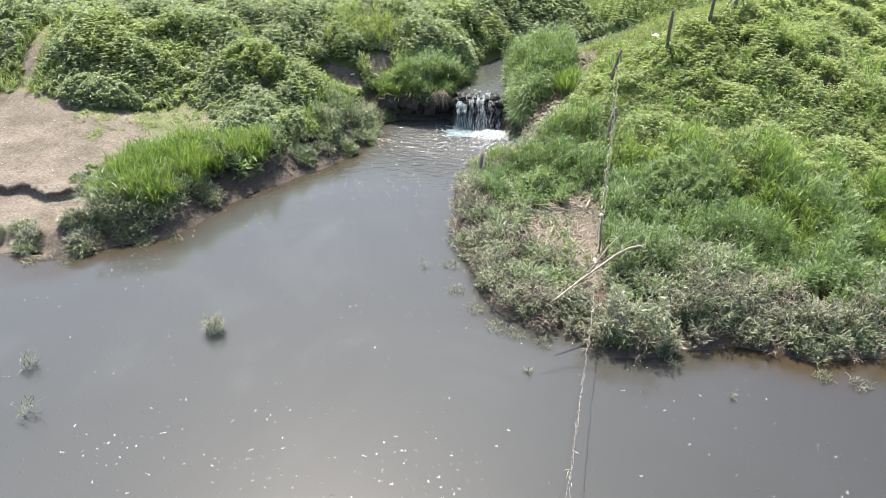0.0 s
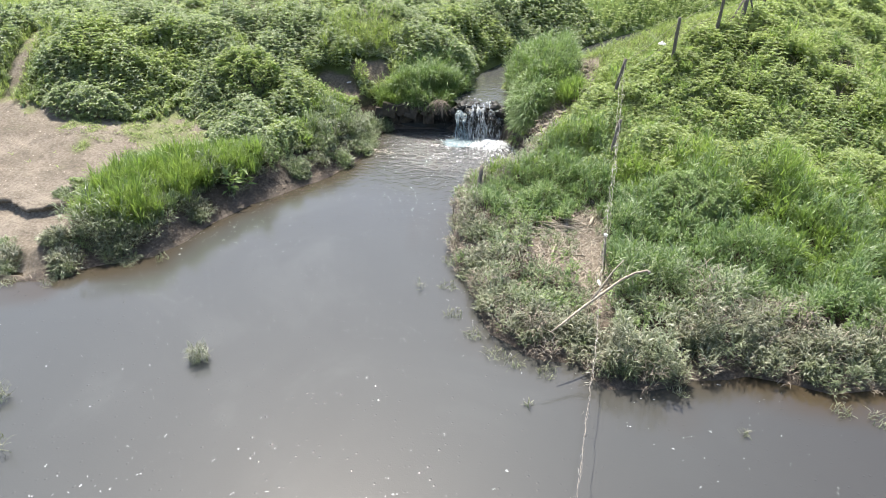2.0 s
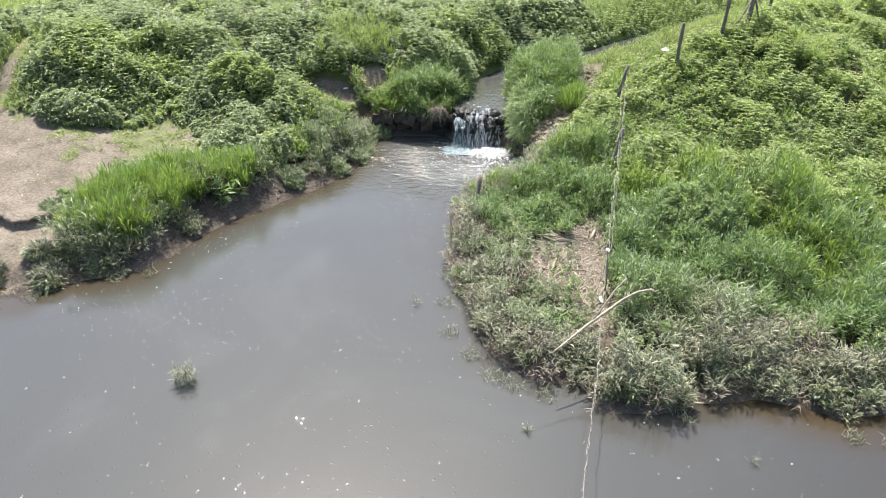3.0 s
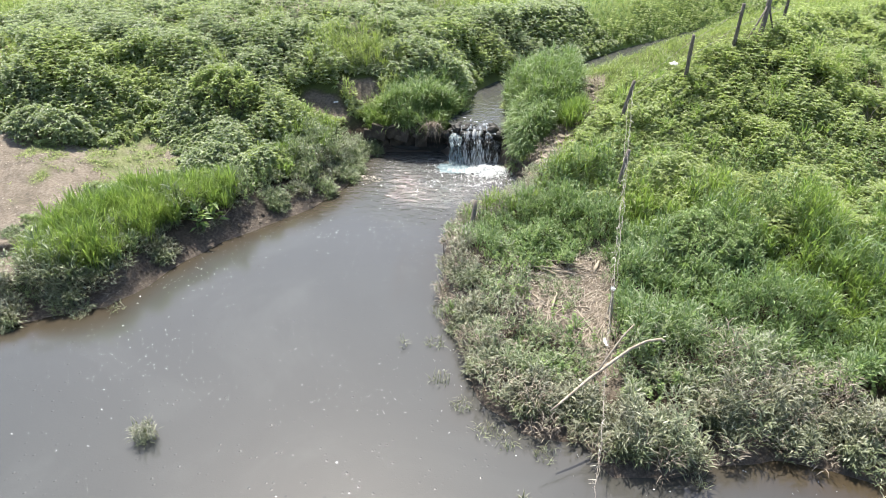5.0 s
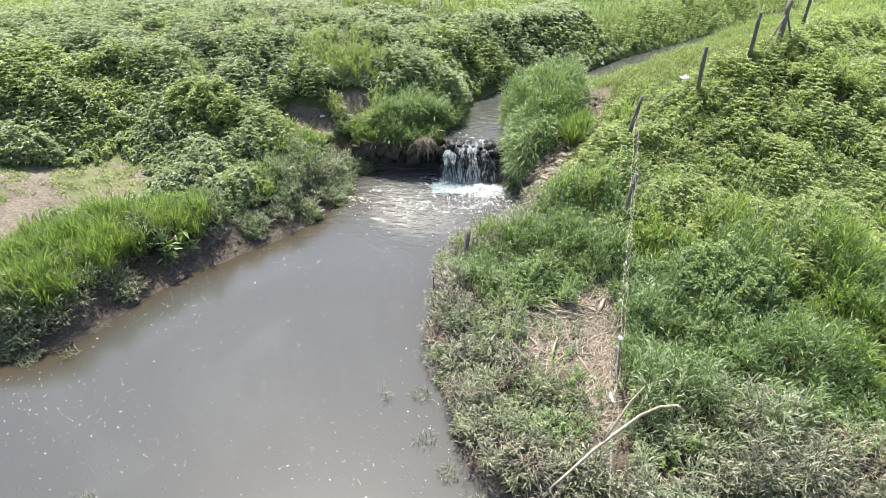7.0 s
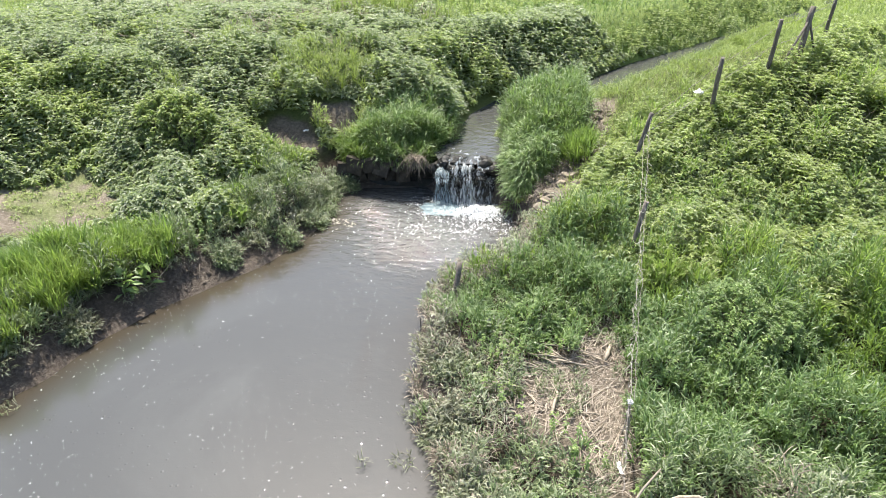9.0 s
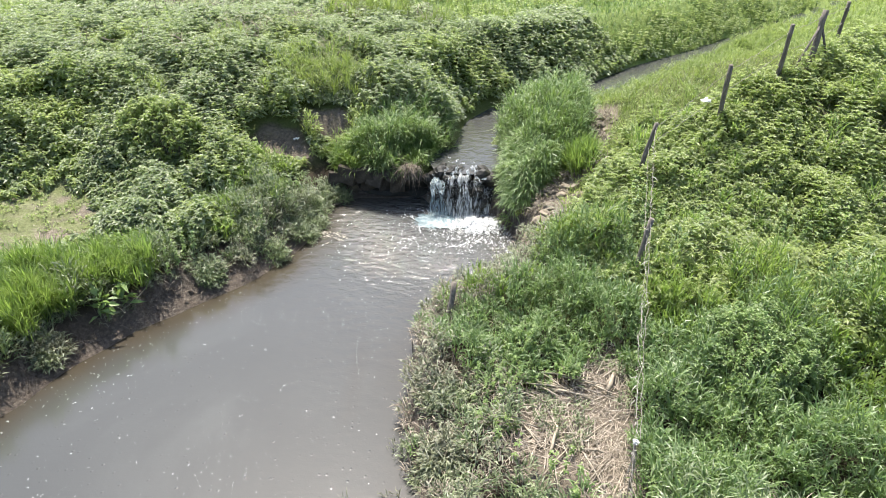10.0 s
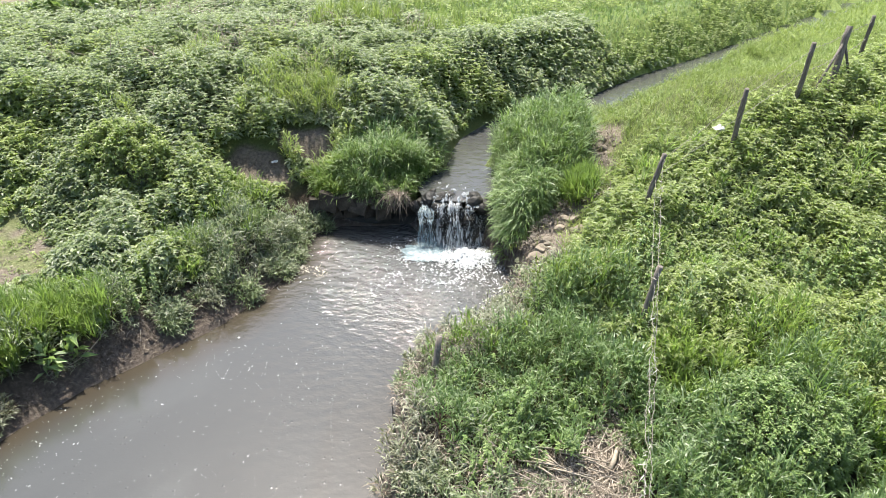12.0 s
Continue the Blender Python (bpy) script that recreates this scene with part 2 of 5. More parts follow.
# ---- plan: shores, stream, ground height ----
SHORE = np.array([(-400, 12), (-40, 14), (-14, 13.6), (-10.9, 13.3), (-9.4, 13.15), (-8.3, 13.95), (-7.1, 14.35), (-6.3, 16.0), (-5.3, 17.65),
                  (-4.1, 19.0), (-3.25, 20.2), (-2.75, 21.5), (-2.6, 22.9), (-1.9, 23.75), (0.1, 24.0), (0.45, 23.5), (1.85, 23.4), (2.3, 22.5),
                  (2.7, 21.2), (2.55, 20.1), (2.0, 19.15), (0.7, 18.4), (0.45, 17.0), (0.5, 15.2), (0.72, 13.2), (1.15, 11.75), (1.9, 11.1),
                  (2.8, 10.95), (3.4, 10.2), (4.1, 10.15), (4.9, 10.65), (6.1, 10.75), (7.0, 10.5), (7.7, 10.25), (9.0, 10.4), (14, 10.6), (40, 9), (400, 12), (400, -60), (-400, -60)])
STREAM_Y = (20, 23.2, 25.4, 27.0, 28.4, 29.6, 30.9, 34.0, 37.2, 42.5, 51, 90)
STREAM_X = (1.15, 1.15, 1.5, 1.9, 2.75, 4.25, 6.1, 8.75, 12.1, 17.2, 25.6, 66)
STREAM_Z = 1.1


def smooth(a, b, v):
    t = np.clip((v - a) / (b - a), 0, 1)
    return t * t * (3 - 2 * t)


def to_line(x, y, pts, closed=False):
    """Distance from points to a polyline."""
    pts = np.asarray(pts, float)
    if closed:
        pts = np.vstack([pts, pts[:1]])
    best = np.full(np.shape(x), 1e9)
    for (ax, ay), (bx, by) in zip(pts[:-1], pts[1:]):
        dx, dy = bx - ax, by - ay
        t = np.clip(((x - ax) * dx + (y - ay) * dy) / (dx * dx + dy * dy), 0, 1)
        best = np.minimum(best, np.hypot(x - ax - t * dx, y - ay - t * dy))
    return best


def inside(x, y, pts):
    odd = np.zeros(np.shape(x), bool)
    pts = np.asarray(pts, float)
    for (ax, ay), (bx, by) in zip(pts, np.roll(pts, -1, 0)):
        cross = (ay > y) != (by > y)
        with np.errstate(divide="ignore", invalid="ignore"):
            odd ^= cross & (x < (bx - ax) * (y - ay) / (by - ay + 1e-12) + ax)
    return odd


def lattice(i, j, seed):
    v = np.sin(i * 127.1 + j * 311.7 + seed * 74.7) * 43758.5453
    return v - np.floor(v)


def vnoise(x, y, scale, seed=0):
    """Smooth value noise, 0 to 1."""
    x, y = np.asarray(x) / scale, np.asarray(y) / scale
    i, j = np.floor(x), np.floor(y)
    u, v = x - i, y - j
    u, v = u * u * (3 - 2 * u), v * v * (3 - 2 * v)
    a, b = lattice(i, j, seed), lattice(i + 1, j, seed)
    c, d = lattice(i, j + 1, seed), lattice(i + 1, j + 1, seed)
    return (a * (1 - u) + b * u) * (1 - v) + (c * (1 - u) + d * u) * v


def shore_distance(x, y):
    """Metres from the shoreline, positive on land."""
    x = np.asarray(x) + 0.28 * (vnoise(x, y, 0.9, 3) - 0.5)
    y = np.asarray(y) + 0.28 * (vnoise(x, y, 0.8, 4) - 0.5)
    d = to_line(x, y, SHORE, True)
    return np.where(inside(x, y, SHORE), -d, d)


def stream_x(y):
    return np.interp(y, STREAM_Y, STREAM_X)


STREAM = np.column_stack([STREAM_X, STREAM_Y])[1:]
BARE = [(-24, 12.6), (-12, 12.9), (-9.5, 12.9), (-9.0, 13.4), (-9.2, 14.4), (-9.45, 15.6), (-9.75, 16.6), (-9.1, 18.0), (-8.1, 19.2), (-7.3, 20.0), (-7.9, 20.7), (-8.4, 21.5), (-9.2, 22.0), (-9.9, 21.3), (-11.0, 20.7), (-12.2, 21.0), (-13.9, 21.3), (-24, 19.2)]
TRACK = [(-13.2, 19.8), (-13.86, 20.24), (-14.44, 21.27), (-14.66, 22.3), (-14.7, 23.0), (-14.8, 24.0), (-15.2, 25.4)]
FAR_TRACK = [(-40, 34.4), (-26, 35.6), (-19, 36.6), (-16.4, 37.6), (-14.6, 39.6)]
HOLLOW = (-4.2, 24.2)
STRAWS = [(2.05, 14.1), (2.1, 15.2), (2.6, 15.5), (3.1, 15.6), (3.45, 16.2), (4.15, 16.3), (4.05, 15.2), (4.0, 14.5), (3.95, 13.5), (3.7, 12.4), (3.2, 12.2), (3.1, 13.2), (3.2, 13.7), (2.75, 13.75)]
RUBBLE = [(2.75, 20.3), (3.2, 20.9), (3.6, 21.7), (4.3, 23.0), (4.9, 24.3), (5.2, 25.6)]
FENCE0, FU, FN = (7.2, 21.9), (0.768, 0.64), (-0.64, 0.768)


def scarp_y(x):
    return np.interp(x, (-40, -14.5, -12.2, -11.3, -10.4, -9.6), (15.4, 16.0, 15.68, 15.8, 15.25, 15.75)) + 0.35 * (vnoise(x, 0 * x + 3.0, 0.45, 21) - 0.5) + 0.26 * (vnoise(x, 0 * x + 5.0, 0.13, 22) - 0.5)


def ground(x, y):
    x, y = np.asarray(x, float), np.asarray(y, float)
    d = shore_distance(x, y)
    left = x < np.where(y < 23.2, -0.6, stream_x(y))
    dd = np.maximum(d, 0)
    # left side: low mud scarp, beach, then the hillside
    zl = 0.08 + 0.38 * smooth(0.0, 0.7, dd) + 0.1 * dd
    zl = zl + 0.8 * smooth(4.5, 11.0, dd + 0.12 * (x + 8)) + 0.33 * np.clip(y - 21.5, 0, 5) * smooth(0.3, 2.0, dd)
    zl = np.where(zl > 2.2, 2.2 + 0.6 * np.tanh((zl - 2.2) / 0.6), zl)
    zl = zl - 0.21 * smooth(0.07, -0.05, y - scarp_y(x)) * smooth(-9.55, -9.8, x)
    zl = zl + (0.09 * (vnoise(x, y, 0.4, 10) - 0.5) + 0.05 * (vnoise(x, y, 0.17, 23) - 0.5)) * smooth(-8, -10, x)
    zl = np.maximum(zl, 1.05 * smooth(0.05, 0.45, dd) * smooth(-2.9, -1.7, x) * smooth(22.6, 23.6, y))
    # right side: wet flat, gentle rise, then the fence ridge
    zr = 0.06 + 0.22 * smooth(0, 0.8, dd) + 0.06 * dd + 0.75 * smooth(13, 19.5, y + 0.12 * (x - 5)) * smooth(0.2, 2.4, dd)
    s = (x - FENCE0[0]) * FU[0] + (y - FENCE0[1]) * FU[1]
    q = (x - FENCE0[0]) * FN[0] + (y - FENCE0[1]) * FN[1]
    crest = 3.1 + 0.38 * np.clip(s, 0, 3.2) + 0.03 * np.clip(s - 3.2, 0, 9) + 0.42 * np.clip(s, -6, 0)
    ridge = crest - np.where(q < 0, -0.4 * q, 0.32 * q)
    k = 0.35
    zr = np.where(d > 0, k * np.logaddexp(zr / k, np.minimum(ridge, 0.35 + 1.4 * dd) / k), zr)
    z = np.where(left, zl, zr) + 0.1 * (vnoise(x, y, 1.3, 5) - 0.5) * smooth(0.2, 1.5, dd) + 0.03 * (vnoise(x, y, 0.25, 6) - 0.5)
    # far land levels out
    far = smooth(34, 60, np.hypot(x, y))
    z = z * (1 - far) + far * (2.4 + 0.8 * (vnoise(x, y, 30, 9) - 0.5))
    # the stream above the weir
    ds = to_line(x, y, STREAM)
    off = np.maximum(ds - np.interp(y, (28, 30, 33.5, 36.5, 40), (0.4, 0.36, 0.32, 0.22, 0.18)), 0)
    steep = np.where(y > 26, 0.95, 1.7) * off
    brow = 0.32 + 0.45 * (smooth(36.0, 37.4, y) - smooth(41, 42, y)) + 0.4 * (smooth(44, 45, y) - smooth(47.5, 48.5, y))
    gentle = np.minimum(0.95 * off, np.where(off < 2.5, brow + 0.07 * off, brow + 0.175 + 0.42 * (off - 2.5)))
    share = np.where(left, 0.0, smooth(25.4, 26.8, y))
    bank = steep * (1 - share) + gentle * share
    z = np.where(y > 22.9, np.minimum(z, 0.9 + bank), z)
    z = z - 0.35 * np.exp(-((x - HOLLOW[0]) / 1.0) ** 2 - ((y - HOLLOW[1]) / 0.6) ** 2)
    return np.where(d < 0, np.maximum(-0.5, 0.06 + 0.5 * d), z)


def bare_mask(x, y):
    wob = 0.5 * (vnoise(x, y, 0.9, 11) - 0.5) + 0.25 * (vnoise(x, y, 0.3, 12) - 0.5)
    d = to_line(x, y, BARE, True)
    d = np.where(inside(x, y, BARE), -d, d) + wob
    m = smooth(0.35, -0.25, d)
    m = np.maximum(m, smooth(0.32, 0.12, to_line(x, y, TRACK) + 0.35 * wob))
    m = np.maximum(m, smooth(1.9, 1.3, to_line(x, y, FAR_TRACK) + wob))
    return m


def beach_turf(x, y):
    """Thin green growth creeping over the bare ground from the hill."""
    return smooth(0.42, 0.68, 0.65 * vnoise(x, y, 0.9, 56) + 0.35 * vnoise(x, y, 0.3, 111) + 0.07 * (x + 10.5) + 0.08 * (y - 18.8))


def straw_mask(x, y):
    d = to_line(x, y, STRAWS, True)
    d = np.where(inside(x, y, STRAWS), -d, d) + 0.5 * (vnoise(x, y, 0.5, 13) - 0.5)
    return smooth(0.15, -0.15, d)


def rubble_mask(x, y):
    return smooth(0.6, 0.25, to_line(x, y, RUBBLE) + 0.5 * (vnoise(x, y, 0.5, 14) - 0.5))


def hollow_mask(x, y):
    e = np.hypot((x - HOLLOW[0]) / 1.15, (y - HOLLOW[1]) / 0.6) + 0.5 * (vnoise(x, y, 0.5, 15) - 0.5)
    e = np.minimum(e, np.hypot((x + 2.9) / 0.75, (y - 25.2) / 0.4) + 0.5 * (vnoise(x, y, 0.5, 15) - 0.5))
    return smooth(1.1, 0.8, e)


# ---- building helpers ----
def mesh_from(name, verts, faces, mat, zone=None, soft=False):
    me = bpy.data.meshes.new(name)
    verts, faces = np.asarray(verts, np.float32), np.asarray(faces, np.int32)
    n = faces.shape[1]
    me.vertices.add(len(verts))
    me.vertices.foreach_set("co", verts.ravel())
    me.loops.add(faces.size)
    me.loops.foreach_set("vertex_index", faces.ravel())
    me.polygons.add(len(faces))
    me.polygons.foreach_set("loop_start", np.arange(0, faces.size, n, dtype=np.int32))
    me.polygons.foreach_set("use_smooth", np.full(len(faces), soft))
    me.update(calc_edges=True)
    if zone is not None:
        at = me.color_attributes.new("zone", "FLOAT_COLOR", "POINT")
        at.data.foreach_set("color", np.asarray(zone, np.float32).ravel())
    me.materials.append(mat)
    return me


def part(name, data, mat, parent=None, label=""):
    """Links a bmesh or a finished mesh as one object, under a thing where one is given."""
    if isinstance(data, bmesh.types.BMesh):
        me = bpy.data.meshes.new(name)
        data.to_mesh(me)
        data.free()
        me.materials.append(mat)
    else:
        me = data
    ob = new(name, me)
    ob.parent = parent
    return tagged(ob, label)


def grid_faces(nx, ny):
    i = np.arange(nx * ny).reshape(ny, nx)
    return np.stack([i[:-1, :-1], i[:-1, 1:], i[1:, 1:], i[1:, :-1]], -1).reshape(-1, 4)


def tube(bm, pts, radii, sides=7, cap=True):
    """A round bar through the points."""
    rings = []
    pts = [Vector(p) for p in pts]
    for n, (p, r) in enumerate(zip(pts, radii)):
        way = (pts[min(n + 1, len(pts) - 1)] - pts[max(n - 1, 0)]).normalized()
        a = way.orthogonal().normalized() if n == 0 else (a - way * a.dot(way)).normalized()
        b = way.cross(a)
        rings.append([bm.verts.new(p + r * (math.cos(t) * a + math.sin(t) * b)) for t in np.arange(sides) * 2 * math.pi / sides])
    for one, two in zip(rings[:-1], rings[1:]):
        for k in range(sides):
            f = bm.faces.new((one[k], one[(k + 1) % sides], two[(k + 1) % sides], two[k]))
            f.smooth = sides > 5
    if cap:
        bm.faces.new(rings[0][::-1])
        bm.faces.new(rings[-1])


class Leaves:
    """Gathers leaves and blades into one mesh."""

    def __init__(self):
        self.v, self.f, self.n = [], [], 0

    def add(self, v, f):
        """v: (count, k, 3); f: triangles within one leaf."""
        count, k = v.shape[:2]
        self.v.append(v.reshape(-1, 3))
        self.f.append((np.asarray(f)[None] + (self.n + k * np.arange(count))[:, None, None]).reshape(-1, 3))
        self.n += count * k

    def mesh(self, name, mat):
        return mesh_from(name, np.concatenate(self.v), np.concatenate(self.f), mat)

    def leaf(self, p, az, dip, length, width, roll=None):
        """Pointed, folded leaves from p towards az, dipping down by dip."""
        n = len(p)
        roll = rng.normal(0, 0.2, n) if roll is None else roll
        d = np.stack([np.cos(az) * np.cos(dip), np.sin(az) * np.cos(dip), -np.sin(dip)], -1)
        s = np.stack([-np.sin(az), np.cos(az), 0 * az], -1)
        up = np.cross(d, s)
        up *= np.sign(up[:, 2:] + 1e-9)
        s, up = s * np.cos(roll)[:, None] + up * np.sin(roll)[:, None], up * np.cos(roll)[:, None] - s * np.sin(roll)[:, None]
        L, W = length[:, None], width[:, None]
        mid = p + d * L * 0.42
        v = np.stack([p, mid + s * W * 0.5 + up * W * 0.16, mid - s * W * 0.5 + up * W * 0.16, p + d * L - up * L * 0.14], 1)
        self.add(v, [(0, 1, 3), (0, 3, 2)])

    def blade(self, p, az, rise, length, width, droop, segs=3):
        """Arching blades from p: rise is the first angle over the ground, droop how far it bends over."""
        n = len(p)
        ang, pos = rise.copy(), p.copy()
        side = np.stack([-np.sin(az), np.cos(az), 0 * az], -1)
        side = side + rng.normal(0, 0.35, (n, 3))
        side /= np.linalg.norm(side, axis=1)[:, None]
        rows = []
        for k in range(segs + 1):
            w = width * (1.0, 0.95, 0.7, 0.0)[k if segs == 3 else (0, 1, 3)[k]] * 0.5
            if k < segs:
                rows += [pos + side * w[:, None], pos - side * w[:, None]]
                step = np.stack([np.cos(az) * np.cos(ang), np.sin(az) * np.cos(ang), np.sin(ang)], -1)
                pos = pos + step * (length / segs)[:, None]
                ang = ang - droop / segs
            else:
                rows.append(pos)
        v = np.stack(rows, 1)
        f = []
        for k in range(segs - 1):
            a = 2 * k
            f += [(a, a + 1, a + 3), (a, a + 3, a + 2)]
        a = 2 * (segs - 1)
        f.append((a, a + 1, a + 2))
        self.add(v, f)


def scatter(x0, x1, y0, y1, per_m2, keep):
    """Evenly strewn points; keep(x, y) gives the share that stays."""
    step = 1 / math.sqrt(per_m2)
    gx, gy = np.meshgrid(np.arange(x0, x1, step), np.arange(y0, y1, step))
    x = gx.ravel() + rng.uniform(-0.7, 0.7, gx.size) * step
    y = gy.ravel() + rng.uniform(-0.7, 0.7, gx.size) * step
    ok = rng.uniform(size=len(x)) < keep(x, y)
    return x[ok], y[ok]


def nettles(bag, x, y, height, size, tiers=4, per=4, slim=(0.5, 0.68)):
    """Upright leafy stems: whorls of drooping leaves from the top down."""
    n = len(x)
    z = ground(x, y)
    turn = rng.uniform(0, 6.283, n)
    lean = rng.normal(0, 0.1, (n, 2))
    for k in range(tiers):
        u = 1 - 0.7 * (k + rng.uniform(-0.3, 0.3, n)) / tiers
        for j in range(per):
            az = turn + k * 0.8 + j * 2 * math.pi / per + rng.normal(0, 0.3, n)
            p = np.stack([x + lean[:, 0] * u * height, y + lean[:, 1] * u * height, z + height * u], -1)
            length = size * (0.65 + 0.5 * min(k, 2) / 2) * rng.uniform(0.7, 1.3, n)
            bag.leaf(p, az, rng.normal(0.08 * k, 0.2, n), length, length * rng.uniform(*slim, n))


def stalks(bag, x, y, height, length, width, each=4, low=0.1, high=0.75, rise=1.0, droop=1.5, segs=3):
    """Grass: blades that spring from stalks at several heights and arch over."""
    z = ground(x, y)
    n = len(x)
    for k in range(each):
        u = rng.uniform(low, high, n)
        az = rng.uniform(0, 6.283, n)
        p = np.stack([x + rng.normal(0, 0.02, n), y + rng.normal(0, 0.02, n), z + u * height], -1)
        bag.blade(p, az, rng.normal(rise, 0.25, n), length * rng.uniform(0.6, 1.3, n), width * rng.uniform(0.7, 1.3, n), rng.normal(droop, 0.45, n), segs)


def tussocks(bag, x, y, height, each, length, width, spread=0.1, rise=1.05, droop=1.6, segs=3):
    """Tufts of grass: blades that fan out of one root, at several heights."""
    n = len(x)
    own = np.repeat(np.arange(n), each)
    m = len(own)
    az = rng.uniform(0, 6.283, m)
    r = spread * np.sqrt(rng.uniform(size=m))
    px, py = x[own] + r * np.cos(az), y[own] + r * np.sin(az)
    lift = height[own] * rng.uniform(0.05, 0.85, m) ** 0.8
    z = ground(x, y)[own] + lift
    bag.blade(np.stack([px, py, z], -1), az + rng.normal(0, 0.7, m), rng.normal(rise, 0.28, m), length * (0.7 + 0.5 * height[own]) * rng.uniform(0.6, 1.3, m), width * rng.uniform(0.7, 1.3, m), rng.normal(droop, 0.45, m), segs)


def stuff(name, bag, mat, label, category):
    if bag.v:
        tagged(new(name, bag.mesh(name, mat)), label, category, "", "stuff")


# ---- ground ----
def graded(lo, hi, near_lo, near_hi, step):
    mid = np.arange(near_lo, near_hi, step)
    out, s = [], step
    v = near_hi
    while v < hi:
        out.append(v)
        s *= 1.12
        v += s
    back, s, v = [], step, near_lo
    while v > lo:
        s *= 1.12
        v -= s
        back.append(v)
    return np.array(back[::-1] + list(mid) + out)


gx, gy = graded(-450, 450, -15, 14, 0.11), graded(-300, 650, 9.0, 29, 0.11)
GX, GY = np.meshgrid(gx, gy)
GZ = ground(GX, GY)
GD = shore_distance(GX, GY)
zone = np.ones((GX.size, 4), np.float32)
zone[:, 0] = np.maximum.reduce([bare_mask(GX, GY), 0.8 * straw_mask(GX, GY), 0.7 * straw_mask(GX, GY + 0.45), 0.6 * straw_mask(GX, GY + 0.9), 0.9 * rubble_mask(GX, GY), 0.6 * hollow_mask(GX, GY)]).ravel()
zone[:, 1] = (smooth(1.0, 0.25, GD + 0.7 * (vnoise(GX, GY, 0.5, 16) - 0.5)) * (1 - 0.9 * rubble_mask(GX, GY)) * (1 - 0.95 * smooth(-9.0, -9.8, GX) * smooth(0.0, 0.18, GD))).ravel()
far_turf = np.maximum.reduce([smooth(27, 33, GY - 0.25 * GX), smooth(14, 20, np.abs(GX)), 0.55 * smooth(0.8, 1.6, GD) * smooth(16, 18, GY) * (1 - hollow_mask(GX, GY))])
zone[:, 2] = np.clip(far_turf * (1 - zone[:, 0].reshape(GX.shape)), 0, 1).ravel()
zone[:, 2] = np.maximum(zone[:, 2], (0.6 * bare_mask(GX, GY) * beach_turf(GX, GY) * smooth(0.3, 0.62, 0.5 * vnoise(GX, GY, 0.5, 119) + 0.5 * vnoise(GX, GY, 0.22, 126)) * (GX < -6)).ravel())
tagged(new("ground", mesh_from("ground", np.stack([GX, GY, GZ], -1).reshape(-1, 3), grid_faces(len(gx), len(gy)), EARTH, zone, True)),
       "brown earth bank, bare and muddy by the water", "ground", "", "structure")

# ---- water ----
wx, wy = graded(-440, 440, -12, 12, 0.25), graded(-70, 24.3, 6, 24, 0.25)
WX, WY = np.meshgrid(wx, wy)
wz = np.ones((WX.size, 4), np.float32)
WD = -shore_distance(WX, WY)
# brown shallows; stronger at left, where the bank's reflection is painted in too
wz[:, 0] = (smooth(1.25, 0.1, WD + 0.8 * (vnoise(WX, WY, 0.9, 17) - 0.5)) * np.where(WX < -0.6, 0.8, 0.25 + 0.65 * smooth(4, 6, WX))).ravel()
# open river darkened to the right: a dimmer sky reflection put into its colour
wz[:, 2] = (0.85 * smooth(0.0, 9.5, WX - 0.25 * (WY - 8) + 1.6 * (vnoise(WX, WY, 2.2, 114) - 0.5)) * smooth(14, 10, WY)).ravel()
fall_d = np.hypot(WX - 1.1, WY - 22.6)
wz[:, 1] = (1.35 * np.exp(-(fall_d / 2.5) ** 2) + 0.5 * np.exp(-(fall_d / 3.7) ** 2) + 0.07 * np.exp(-(fall_d / 8) ** 2)).ravel()
tagged(new("water", mesh_from("water", np.stack([WX, WY, 0 * WX], -1).reshape(-1, 3), grid_faces(len(wx), len(wy)), WATER, wz, True)),
       "calm grey silty river water", "water", "", "structure")

sy = np.arange(23.25, 60, 0.2)
sx = stream_x(sy)
across = np.linspace(-1.6, 1.6, 11)
SX, SY = sx[:, None] + across[None] * np.interp(sy, (23.2, 24.5), (0.43, 0.85))[:, None], sy[:, None] + 0 * across[None]
SZ = STREAM_Z + 0.006 * (SY - 23) - 0.05 * np.exp(-(SY - 23.25) / 0.12)
swz = np.ones((SX.size, 4), np.float32)
swz[:, 0], swz[:, 2], swz[:, 1] = 0.05, 0.0, np.clip(0.35 * np.exp(-(SY - 23.2) / 2.0) + 0.12, 0, 1).ravel()
tagged(new("stream", mesh_from("stream", np.stack([SX, SY, SZ], -1).reshape(-1, 3), grid_faces(11, len(sy)), WATER, swz, True)),
       "shallow brown stream running to the weir", "stream", "", "structure")

# ---- overhanging lip of the bare bank ----
def bank_lip():
    xs = np.arange(-17, -9.7, 0.04)
    ys = scarp_y(xs)
    top = ground(xs, ys + 0.14)
    rows = [(0.3, -0.02), (0.12, 0.012), (0.0, 0.015), (-0.02 - 0.09 * vnoise(xs, 0 * xs, 0.2, 24), -0.03), (0.0 - 0.08 * vnoise(xs, 0 * xs, 0.16, 25), -0.1), (0.05, -0.17), (0.1, -0.42)]
    v = np.stack([np.stack([xs, ys + dy + 0 * xs, top + dz + 0.03 * (vnoise(xs, 0 * xs + k, 0.12, 26) - 0.5)], -1) for k, (dy, dz) in enumerate(rows)])
    zone = np.zeros((len(rows) * len(xs), 4))
    zone[:, 0] = 1
    zone[4 * len(xs):, 0] = 0.6
    tagged(new("bank_lip", mesh_from("bank_lip", v.reshape(-1, 3), grid_faces(len(xs), len(rows)), EARTH, zone, True)), "undercut earth lip along the bare river beach", "bank", "", "structure")


bank_lip()


